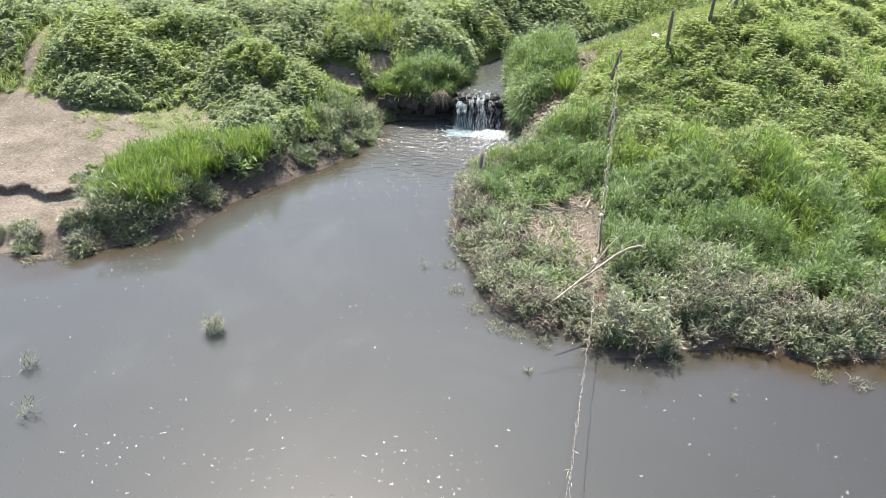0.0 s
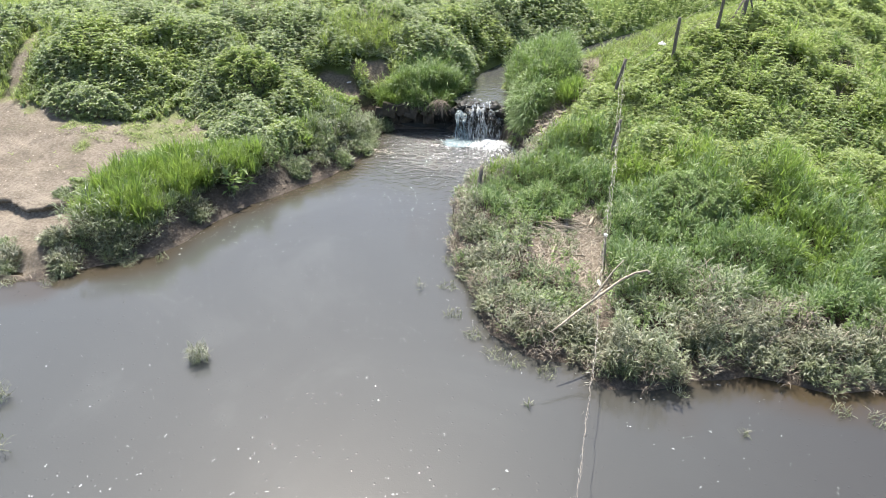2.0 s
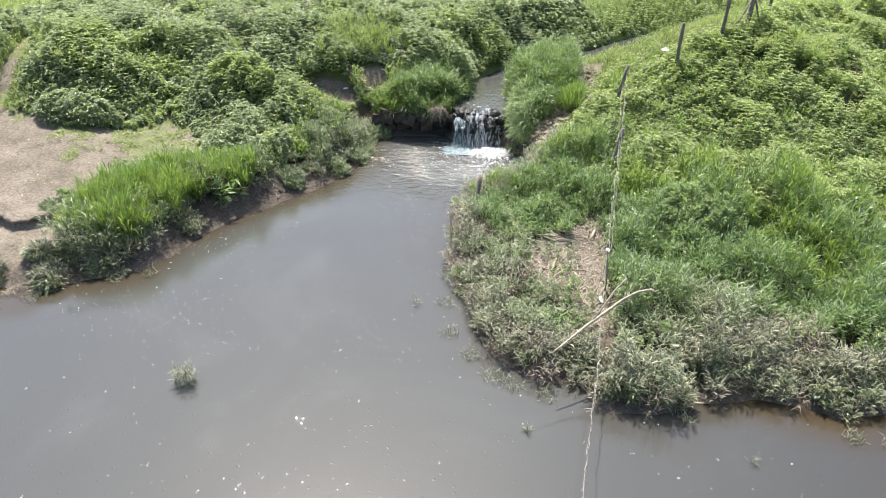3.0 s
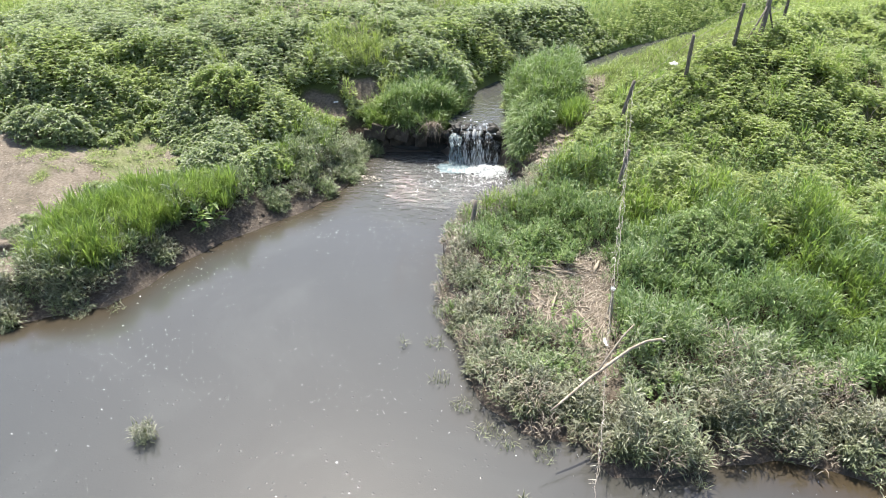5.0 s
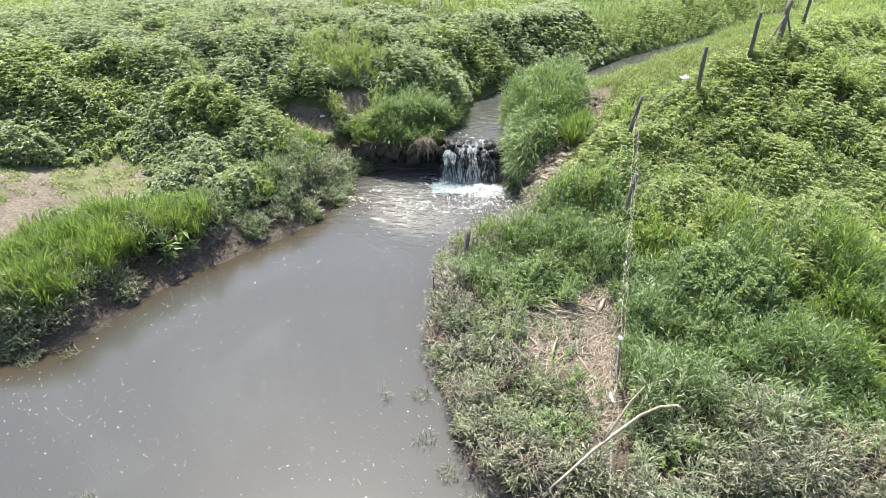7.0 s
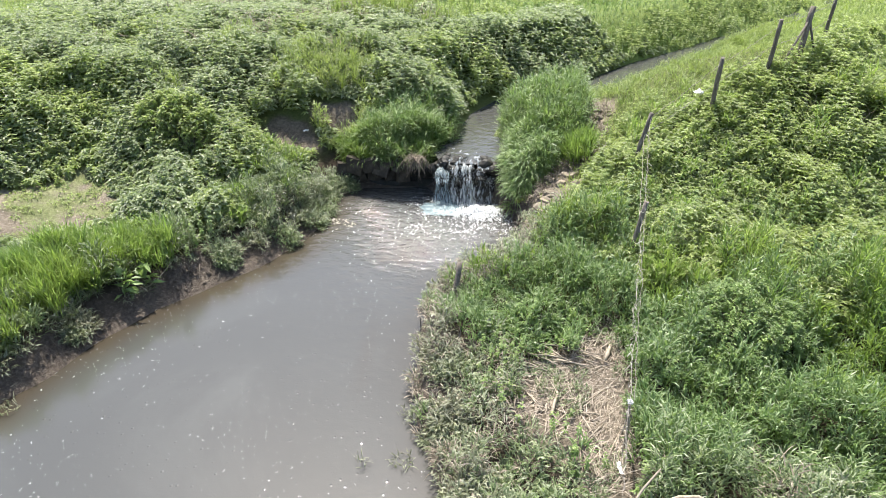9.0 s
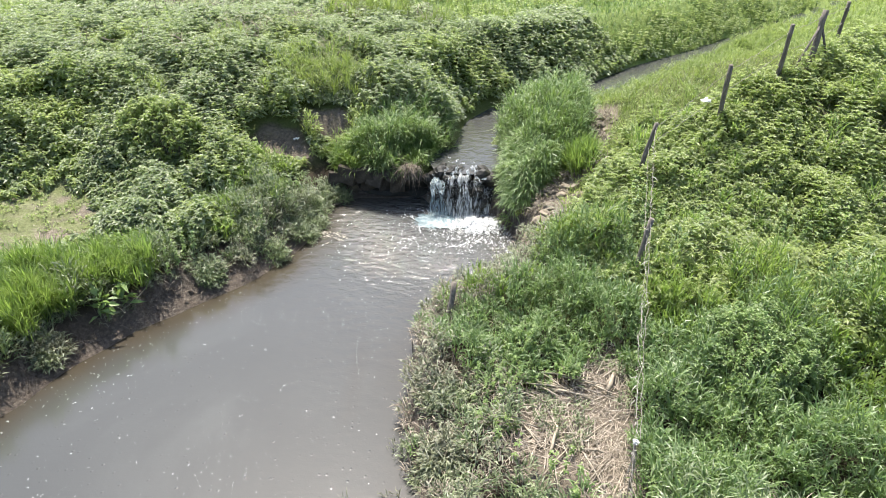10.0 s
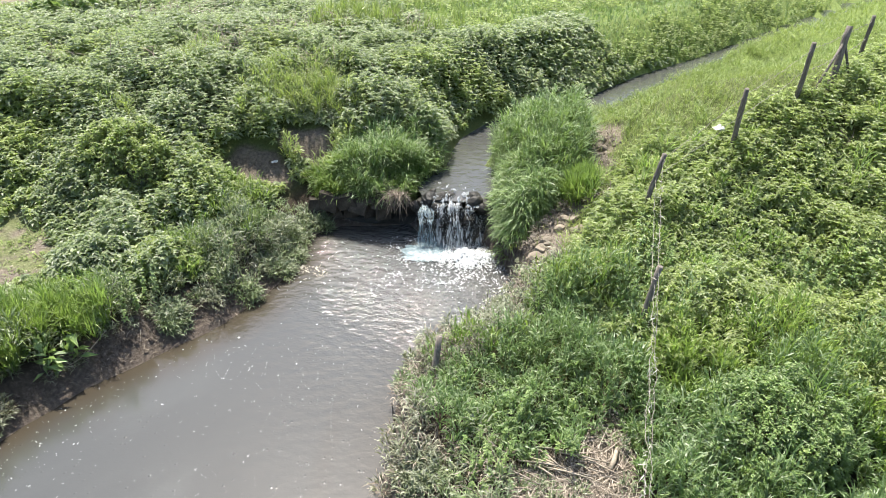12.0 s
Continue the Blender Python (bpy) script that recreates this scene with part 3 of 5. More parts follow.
def clods():
    bag = Leaves()
    x, y = scatter(-16, -8.8, 13.4, 20.5, 34, lambda x, y: (shore_distance(x, y) > 0.15) * (0.3 + 0.7 * smooth(0.9, 0.1, np.abs(y - scarp_y(x) + 0.2))) * bare_mask(x, y))
    n = len(x)
    s = 0.006 + 0.035 * rng.uniform(size=n) ** 4
    c = np.stack([x, y, ground(x, y)], -1)
    ring = np.array([(1, 0, 0), (0, 1, 0), (-1, 0, 0), (0, -1, 0), (0, 0, 0.55)])
    v = c[:, None] + ring[None] * s[:, None, None] * rng.uniform(0.6, 1.3, (n, 5, 1))
    bag.add(v, [(0, 1, 4), (1, 2, 4), (2, 3, 4), (3, 0, 4)])
    me = bag.mesh("clods", EARTH)
    at = me.color_attributes.new("zone", "FLOAT_COLOR", "POINT")
    at.data.foreach_set("color", np.tile((0.95, 0, 0, 1), n * 5).astype(np.float32))
    tagged(new("clods", me), "loose clods of dry earth on the beach", "soil", "", "stuff")


clods()


def pebbles():
    bag = Leaves()
    x, y = scatter(-17, -7.4, 13.4, 21, 60, lambda x, y: (shore_distance(x, y) > 0.2) * bare_mask(x, y) * smooth(0.3, 0.65, vnoise(x, y, 0.7, 127)))
    n = len(x)
    size = 0.006 + 0.024 * rng.uniform(size=n) ** 3
    a = np.linspace(0, 2 * math.pi, 6)[:-1]
    ring = np.r_[np.stack([np.cos(a), np.sin(a), -0.2 + 0 * a], -1), np.stack([0.6 * np.cos(a), 0.6 * np.sin(a), 0.4 + 0 * a], -1)]
    v = np.stack([x, y, ground(x, y)], -1)[:, None] + ring[None] * size[:, None, None] * rng.uniform(0.7, 1.3, (n, 10, 1))
    bag.add(v, [(k, (k + 1) % 5, 5 + k) for k in range(5)] + [((k + 1) % 5, 5 + (k + 1) % 5, 5 + k) for k in range(5)] + [(5, 6, 7), (5, 7, 8), (5, 8, 9)])
    stuff("pebbles", bag, FLAT, "small pale pebbles and crumbs on the bare beach", "pebbles")


pebbles()


def mud_lumps():
    """Slumped lumps on the wet face of the left bank."""
    bag = Leaves()
    x, y = scatter(-9.2, -2.4, 13.2, 22.8, 150, lambda x, y: (x < -0.6) * smooth(-0.02, 0.06, shore_distance(x, y)) * smooth(0.95, 0.4, shore_distance(x, y)) * smooth(0.25, 0.6, vnoise(x, y, 0.4, 115)))
    n = len(x)
    s = 0.012 + 0.07 * rng.uniform(size=n) ** 4
    a = np.linspace(0, 2 * math.pi, 7)[:-1]
    ring = np.r_[np.stack([np.cos(a), np.sin(a), -0.3 + 0 * a], -1), np.stack([0.6 * np.cos(a + 0.5), 0.6 * np.sin(a + 0.5), 0.45 + 0 * a], -1), [(0, 0, 0.65)]]
    v = np.stack([x, y, ground(x, y)], -1)[:, None] + ring[None] * s[:, None, None] * rng.uniform(0.6, 1.35, (n, 13, 1))
    f = [(k, (k + 1) % 6, 6 + k) for k in range(6)] + [((k + 1) % 6, 6 + (k + 1) % 6, 6 + k) for k in range(6)] + [(6 + k, 6 + (k + 1) % 6, 12) for k in range(6)]
    bag.add(v, f)
    me = bag.mesh("mud_lumps", EARTH)
    at = me.color_attributes.new("zone", "FLOAT_COLOR", "POINT")
    wet = np.repeat(np.stack([0 * x, 0.55 + 0.45 * rng.uniform(size=n), 0 * x, 1 + 0 * x], -1), 13, 0)
    at.data.foreach_set("color", wet.astype(np.float32).ravel())
    tagged(new("mud_lumps", me), "wet lumps of slumped mud on the bank face", "mud", "", "stuff")


mud_lumps()

# ---- weir, pool edge ----
def rock(seed, size, flat=1.0, sub=2):
    """A rounded, chipped boulder."""
    r = random.Random(seed)
    bm = bmesh.new()
    bmesh.ops.create_icosphere(bm, subdivisions=sub, radius=1)
    off = Vector((r.uniform(0, 50), r.uniform(0, 50), r.uniform(0, 50)))
    for v in bm.verts:
        k = 1 + 0.35 * (noise.noise(v.co * 0.9 + off)) + 0.12 * noise.noise(v.co * 2.6 + off)
        v.co = Vector((v.co.x * size[0], v.co.y * size[1], v.co.z * size[2])) * k
    for f in bm.faces:
        f.smooth = False
    return bm


def block(seed, size, chip=0.06):
    """A squared stone with chipped edges."""
    r = random.Random(seed)
    bm = bmesh.new()
    bmesh.ops.create_cube(bm, size=1)
    for v in bm.verts:
        v.co = Vector((v.co.x * size[0] * r.uniform(0.85, 1.1), v.co.y * size[1] * r.uniform(0.85, 1.1), v.co.z * size[2] * r.uniform(0.85, 1.1)))
    bmesh.ops.bevel(bm, geom=bm.edges[:], offset=chip * min(size), segments=2, affect="EDGES", profile=0.6)
    return bm


def weir():
    thing = tagged(new("weir"), "low weir of dark wet boulders in the stream", "weir")
    thing.location = (1.15, 23.4, 0)
    spots = [(-0.36, -0.22, 0.9, 0.16), (-0.58, 0.06, 0.98, 0.25), (-0.08, 0.1, 1.0, 0.22), (0.6, -0.06, 0.98, 0.24), (0.78, -0.2, 0.9, 0.16), (-0.36, -0.34, 0.45, 0.17), (0.5, -0.3, 0.62, 0.22), (0.55, -0.38, 0.28, 0.24), (0.46, -0.2, 0.9, 0.13), (-0.72, 0.05, 0.86, 0.2), (-0.28, 0.0, 1.0, 0.22), (0.55, 0.08, 1.03, 0.22), (0.86, 0.0, 0.85, 0.3), (-0.5, 0.3, 1.06, 0.12), (1.05, -0.1, 0.5, 0.32),
             (-0.55, 0.05, 0.55, 0.34), (-0.12, 0.08, 0.5, 0.36), (0.35, 0.03, 0.5, 0.38), (0.75, -0.02, 0.42, 0.36), (-0.3, -0.02, 0.11, 0.42),
             (0.55, -0.1, 0.1, 0.34), (0.95, -0.25, 0.12, 0.3), (-0.85, 0.1, 0.75, 0.22)]
    for n, (x, y, z, s) in enumerate(spots):
        ob = part("boulder", rock(n, (s * 1.05, s * 0.85, s * 0.85)), WETROCK, thing)
        ob.location = (x, y, z)
        ob.rotation_euler = (0, 0, n * 1.3)
    return thing


weir()


def water_fall():
    thing = tagged(new("waterfall"), "white water falling over the weir in ragged sheets", "waterfall")
    thing.location = (1.13, 23.3, 0)
    r = np.random.default_rng(11)
    # name, left, right, height of the lip, reach at the foot, how torn
    sheets = [("left_sheet", -0.8, -0.38, 0.9, 0.62, 0.53), ("middle_sheet", -0.36, -0.14, 1.0, 0.5, 0.68), ("right_sheet", -0.12, 0.3, 1.06, 0.6, 0.56),
              ("thin_sheet", 0.34, 0.62, 0.98, 0.45, 0.77), ("side_trickle", 0.64, 0.86, 0.72, 0.4, 0.74)]
    for k, (name, x0, x1, top, reach, gap) in enumerate(sheets):
        nu, nv = max(14, int((x1 - x0) * 190)), 110
        U, V = np.meshgrid(np.linspace(0, 1, nu), np.linspace(0, 1, nv))
        mid, half = (x0 + x1) / 2, (x1 - x0) / 2
        X = mid + (2 * U - 1) * half * (1 + 0.22 * V) + 0.05 * (vnoise(V * 3, U * 2, 0.5, 120 + k) - 0.5)
        # water runs down in strands: lumps drawn out along the fall
        strand_noise = 0.5 * vnoise(X, V * 0.22, 0.055, 130 + k) + 0.3 * vnoise(X, V * 0.25, 0.022, 140 + k) + 0.2 * vnoise(X, V * 0.5, 0.011, 150 + k)
        crest = top + 0.07 * (vnoise(X, 0 * X, 0.09, 160 + k) - 0.5)
        Z = crest * (1 - V ** 1.55)
        ledge = 0.12 * np.exp(-((V - 0.4 - 0.12 * vnoise(X, 0 * X, 0.12, 170 + k)) / 0.1) ** 2)
        Y = -0.1 - reach * (V ** 0.62 + ledge) - 0.07 * (strand_noise - 0.5)
        f = grid_faces(nu, nv)
        edge = np.minimum(U, 1 - U) * 2
        keep = (strand_noise + 0.22 * smooth(0, 0.5, edge) + 0.1 * smooth(0.55, 1.0, V) - 0.12 * smooth(0.1, 0.4, V) * smooth(0.8, 0.5, V)).ravel()[f].mean(1) > gap
        part(name, mesh_from(name, np.stack([X, Y, Z], -1).reshape(-1, 3), f[keep], THIN if k == 0 else FALL, None, True), FALL, thing, "bluish thin sheet of water" if k == 0 else "")
        bag = Leaves()
        m = int((x1 - x0) * 1500)
        uu = r.uniform(0.05, 1, m)
        p = np.stack([mid + half * np.clip(r.normal(0, 0.6, m), -1.25, 1.25) * (1 + 0.25 * uu), -0.13 - reach * uu ** 0.62 + r.normal(0, 0.04, m), top * (1 - uu ** 1.55)], -1)
        bag.leaf(p, r.uniform(0, 6.28, m), r.uniform(0.6, 1.5, m), r.uniform(0.01, 0.045, m), r.uniform(0.005, 0.014, m))
        part("droplets", bag.mesh("droplets", FOAM), FOAM, thing, "white drops torn from the sheet")["kind"] = "stuff"
    # white water tumbling between the boulders of the lip
    nx, ny = 260, 180
    X, Y = np.meshgrid(np.linspace(-0.78, 0.72, nx), np.linspace(-0.22, 0.75, ny))
    lump = 0.4 * vnoise(X, Y * 0.6, 0.11, 51) + 0.32 * vnoise(X, Y * 0.5, 0.04, 52) + 0.28 * vnoise(X, Y, 0.013, 53)
    Z = 1.115 + 0.09 * lump - 0.2 * smooth(0.1, -0.22, Y) - 0.14 * smooth(-0.35, -0.6, X)
    f = grid_faces(nx, ny)
    keep = (lump - 0.3 * np.clip(Y - 0.05, 0, 1)).ravel()[f].mean(1) > 0.55
    part("lip_foam", mesh_from("lip_foam", np.stack([X, Y, Z], -1).reshape(-1, 3), f[keep], FALL, None, True), FALL, thing, "white broken water on the lip")
    bag = Leaves()
    n = 3200
    p = np.stack([rng.normal(0.55, 0.5, n), -1.0 + rng.normal(0, 0.35, n), np.abs(rng.normal(0.01, 0.05, n))], -1)
    a = rng.uniform(0, 6.28, n)
    bag.leaf(p, a, rng.normal(0, 0.8, n), rng.uniform(0.006, 0.026, n), rng.uniform(0.006, 0.018, n))
    part("spray", bag.mesh("spray", FOAM), FOAM, thing, "white spray at the foot of the fall")


water_fall()


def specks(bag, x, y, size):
    """Ragged white scraps lying on the water: foam, and painted sun glints."""
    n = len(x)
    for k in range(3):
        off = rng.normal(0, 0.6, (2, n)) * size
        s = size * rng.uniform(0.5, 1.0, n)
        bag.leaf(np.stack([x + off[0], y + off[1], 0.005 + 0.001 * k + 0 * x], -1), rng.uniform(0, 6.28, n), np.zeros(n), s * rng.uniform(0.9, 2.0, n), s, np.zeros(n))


def churned_foam():
    nx, ny = 360, 260
    X, Y = np.meshgrid(np.linspace(-0.4, 3.0, nx), np.linspace(20.7, 23.15, ny))
    lump = 0.4 * vnoise(X, Y, 0.24, 41) + 0.32 * vnoise(X, Y, 0.09, 42) + 0.28 * vnoise(X, Y, 0.035, 43)
    fine = vnoise(X, Y, 0.016, 48)
    f = grid_faces(nx, ny)
    # water full of fine bubbles where the left sheet plunges in
    e = np.hypot((X - 0.62) / 0.62, (Y - 22.4) / 0.42)
    keep = (np.exp(-e ** 2) + 0.55 * (lump - 0.5) + 0.25 * (fine - 0.5)).ravel()[f].mean(1) > 0.3
    me = mesh_from("bubbling_water", np.stack([X, Y, 0.008 + 0.07 * np.exp(-e ** 2) * (0.4 + lump)], -1).reshape(-1, 3), f[keep], BOIL, None, True)
    tagged(new("bubbling_water", me), "pale blue-white bubbling water at the foot of the fall", "water", "", "stuff")
    e = np.hypot((X - 1.6 - 0.05 * (22.3 - Y)) / 0.66, (Y - 22.15) / 0.52)
    Z = 0.016 + (0.26 * np.exp(-(e / 0.85) ** 2) + 0.02) * (0.85 * lump + 0.12 * fine)
    keep = (np.exp(-(e / 1.05) ** 2) + 1.0 * (lump - 0.5) + 1.5 * (fine - 0.5)).ravel()[f].mean(1) > 0.45
    tagged(new("foam", mesh_from("foam", np.stack([X, Y, Z], -1).reshape(-1, 3), f[keep], FOAM, None, True)), "churned white foam below the waterfall", "foam", "", "stuff")
    # foam drifting down pool and river, with white specks laid as fixed sun glints
    bag = Leaves()
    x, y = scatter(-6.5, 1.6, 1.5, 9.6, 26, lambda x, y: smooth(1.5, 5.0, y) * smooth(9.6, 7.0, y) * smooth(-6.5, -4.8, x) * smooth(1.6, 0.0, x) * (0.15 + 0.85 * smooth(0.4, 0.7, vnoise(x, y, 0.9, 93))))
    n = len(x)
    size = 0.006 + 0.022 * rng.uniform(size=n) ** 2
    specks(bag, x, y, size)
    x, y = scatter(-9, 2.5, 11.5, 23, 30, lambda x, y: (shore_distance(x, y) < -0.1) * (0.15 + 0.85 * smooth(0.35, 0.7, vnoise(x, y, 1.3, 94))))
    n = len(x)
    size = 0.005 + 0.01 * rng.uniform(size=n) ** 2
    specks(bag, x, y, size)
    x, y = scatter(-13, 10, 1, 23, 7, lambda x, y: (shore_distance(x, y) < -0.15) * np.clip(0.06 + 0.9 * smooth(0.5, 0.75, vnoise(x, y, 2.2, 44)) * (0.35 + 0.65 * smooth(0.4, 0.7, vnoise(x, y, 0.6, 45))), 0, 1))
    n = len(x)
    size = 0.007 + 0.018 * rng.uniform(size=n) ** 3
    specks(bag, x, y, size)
    x, y = scatter(-3, 2.4, 18, 23, 60, lambda x, y: (shore_distance(x, y) < -0.1) * np.exp(-(np.hypot(x - 0.6, y - 22.2) / 2.2) ** 2) * 0.8)
    n = len(x)
    size = 0.01 + 0.03 * rng.uniform(size=n) ** 2
    bag.leaf(np.stack([x, y, 0.012 + 0 * x], -1), rng.uniform(0, 6.28, n), np.zeros(n), size * rng.uniform(1, 2, n), size, np.zeros(n))
    stuff("foam_flecks", bag, FOAM, "small white foam flecks and painted sun glints on the water", "foam")
    # froth caught in the corner of the bank
    nx, ny = 110, 90
    X, Y = np.meshgrid(np.linspace(-2.75, -1.75, nx), np.linspace(20.9, 21.9, ny))
    lump = 0.6 * vnoise(X, Y, 0.2, 46) + 0.4 * vnoise(X, Y, 0.05, 47)
    e = np.hypot((X + 2.25) / 0.42, (Y - 21.4) / 0.3)
    f = grid_faces(nx, ny)
    keep = (lump + 0.5 * vnoise(X, Y, 0.02, 49) - 0.4 * e).ravel()[f].mean(1) > 0.62
    me = mesh_from("froth", np.stack([X, Y, 0.006 + 0.012 * lump], -1).reshape(-1, 3), f[keep], FROTH, None, True)
    tagged(new("froth", me), "tan froth caught at the edge of the pool", "foam", "", "stuff")


churned_foam()


def weir_wall():
    thing = tagged(new("weir_wall"), "broken wall of tilted concrete slabs under the bank", "wall")
    thing.location = (-1.0, 23.75, 0)
    slabs = [(-1.1, 0.0, 0.72, 0.55, 0.5, 0.12, 0.1), (-0.62, -0.08, 0.78, 0.5, 0.42, -0.35, 0.3), (-0.28, -0.05, 0.72, 0.45, 0.55, 0.25, -0.2), (-0.98, -0.05, 0.3, 0.4, 0.3, -0.2, 0.5), (-1.45, 0.0, 0.6, 0.4, 0.4, 0.2, 0.1), (-0.5, 0.1, 0.33, 0.6, 0.4, 0.15, 0.1), (-1.4, 0.06, 0.22, 0.5, 0.36, -0.1, 0.2), (-0.05, 0.06, 0.42, 0.5, 0.4, -0.2, 0.0), (0.35, 0.08, 0.5, 0.4, 0.5, 0.1, 0.1)]
    for n, (x, y, z, w, h, roll, pitch) in enumerate(slabs):
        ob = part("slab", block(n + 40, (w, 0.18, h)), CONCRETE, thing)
        y += 0.06 if z < 0.5 else -0.14
        ob.location, ob.rotation_euler = (x, y, z), (pitch - 0.2, roll, 0.1 * n - 0.2)
    for n, (x, z) in enumerate([(0.05, 0.85), (0.24, 0.98), (0.17, 0.68), (0.37, 0.8)]):
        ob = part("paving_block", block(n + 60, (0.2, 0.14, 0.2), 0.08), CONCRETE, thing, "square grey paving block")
        ob.location, ob.rotation_euler = (x, -0.22, z), (-0.45, 0.6, 0.05)
    ob = part("footing", rock(77, (1.3, 0.3, 0.3)), WETROCK, thing)
    ob.location = (0.1, 0.25, 0.05)
    ob = part("back_rock", rock(78, (1.2, 0.3, 0.55)), WETROCK, thing)
    ob.location = (0.2, 0.42, 0.5)


weir_wall()


def roots():
    bag = Leaves()
    n = 190
    p = np.stack([rng.normal(0, 0.13, n), rng.normal(0, 0.06, n), rng.uniform(-0.05, 0.12, n)], -1)
    bag.blade(p, rng.normal(-1.57, 1.5, n), rng.uniform(-1.4, 0.6, n), rng.uniform(0.2, 0.8, n), rng.uniform(0.008, 0.017, n), rng.normal(0.9, 1.1, n))
    ob = new("root_tangle", bag.mesh("root_tangle", ROOT))
    ob.location = (-0.25, 23.42, 1.1)
    tagged(ob, "tangle of dead brown roots hanging over the wall", "roots")


roots()


def loose_stones():
    along = np.array(RUBBLE)
    seg = np.r_[0, np.cumsum(np.hypot(*np.diff(along, axis=0).T))]
    r = random.Random(4)
    for n in range(110):
        t = r.uniform(0, seg[-1]) if n > 12 else r.uniform(0, 1.6)
        x = float(np.interp(t, seg, along[:, 0])) + r.gauss(0, 0.26)
        y = float(np.interp(t, seg, along[:, 1])) + r.gauss(0, 0.2)
        s = r.uniform(0.05, 0.14) if n % 4 else r.uniform(0.16, 0.27)
        z = float(ground(np.array([x]), np.array([y]))[0])
        bm = block(n + 100, (s * 1.2, s, s * 0.7), 0.16) if n % 5 == 0 else rock(n + 100, (s * 0.7, s * 0.6, s * 0.45), 1, 2 if s > 0.12 else 1)
        ob = part("stone", bm, STONE)
        ob.location, ob.rotation_euler = (x, y, z + 0.06 * s), (r.gauss(0, 0.25), r.gauss(0, 0.25), r.uniform(0, 6))
        tagged(ob, "pale dusty stone lying on the eroded bank", "stone", "stones by the pool")


loose_stones()


# ---- fence ----
def fence_post(base, top, r0, r1, label, seed=0, sides=9):
    r = random.Random(seed)
    bm = bmesh.new()
    a, b = Vector(base), Vector(top)
    gz = float(ground(np.array([a.x]), np.array([a.y]))[0])
    foot = a + (a - b).normalized() * 0.35
    foot.z = min(foot.z, gz - 0.15)
    pts = [foot.lerp(b, k / 7) + Vector((r.gauss(0, 0.006), r.gauss(0, 0.006), 0)) for k in range(8)]
    tube(bm, pts, [r0 + (r1 - r0) * k / 7 + r.gauss(0, 0.003) for k in range(8)], sides)
    ob = part("fence_post", bm, WOOD)
    return tagged(ob, label, "post", "fence posts")


GREY = "grey weathered wooden fence post"
POSTS = {"pool": ((0.95, 17.2, 0.45), (1.07, 17.56, 1.3)), "low": ((4.68, 17.95, 1.3), (4.88, 18.18, 2.56)), "mid": ((5.2, 20.75, 2.3), (5.44, 20.82, 3.55)),
         "up": ((7.26, 22.05, 3.1), (7.15, 21.79, 4.62)), "far": ((8.88, 23.14, 3.75), (8.84, 22.98, 5.3)), "corner": ((9.82, 23.62, 3.95), (9.96, 23.86, 5.48)), "last": ((11.0, 24.85, 4.2), (10.92, 24.7, 5.55))}
fence_post(*POSTS["pool"], 0.06, 0.055, "dark leaning wooden stake at the pool edge", 1)
fence_post(*POSTS["low"], 0.056, 0.05, GREY + " wrapped with wire", 2)
fence_post(*POSTS["mid"], 0.06, 0.05, GREY + " wrapped with wire", 3)
fence_post(*POSTS["up"], 0.06, 0.052, GREY + " in nettles", 4)
fence_post(*POSTS["far"], 0.056, 0.05, GREY + " on the ridge", 5)
fence_post(*POSTS["last"], 0.052, 0.045, GREY + " on the ridge", 6)
corner = fence_post(*POSTS["corner"], 0.08, 0.07, "thick grey corner post with two struts", 7)
for name, foot in (("strut", (9.22, 23.2, 4.0)), ("strut", (10.35, 23.75, 4.15))):
    bm = bmesh.new()
    a, b = Vector(foot), Vector(POSTS["corner"][0]).lerp(Vector(POSTS["corner"][1]), 0.8)
    tube(bm, [a, a.lerp(b, 0.5), b], [0.032, 0.03, 0.028], 8)
    part(name, bm, WOOD, corner)


def strand(bm, a, b, sag, r=0.006, n=22, wob=0.012, seed=0):
    rr = random.Random(seed)
    a, b = Vector(a), Vector(b)
    pts = [a.lerp(b, k / n) + Vector((rr.gauss(0, wob), 0, rr.gauss(0, wob) - sag * 4 * (k / n) * (1 - k / n))) for k in range(n + 1)]
    tube(bm, pts, [r] * (n + 1), 4)
    return pts


def barbs(bm, pts, seed):
    rr = random.Random(seed)
    for p, q in zip(pts[:-1], pts[1:]):
        c = p.lerp(q, rr.random())
        d = Vector((rr.gauss(0, 1), rr.gauss(0, 1), rr.gauss(0, 1))).normalized() * 0.03
        tube(bm, [c - d, c + d], [0.003, 0.003], 3)


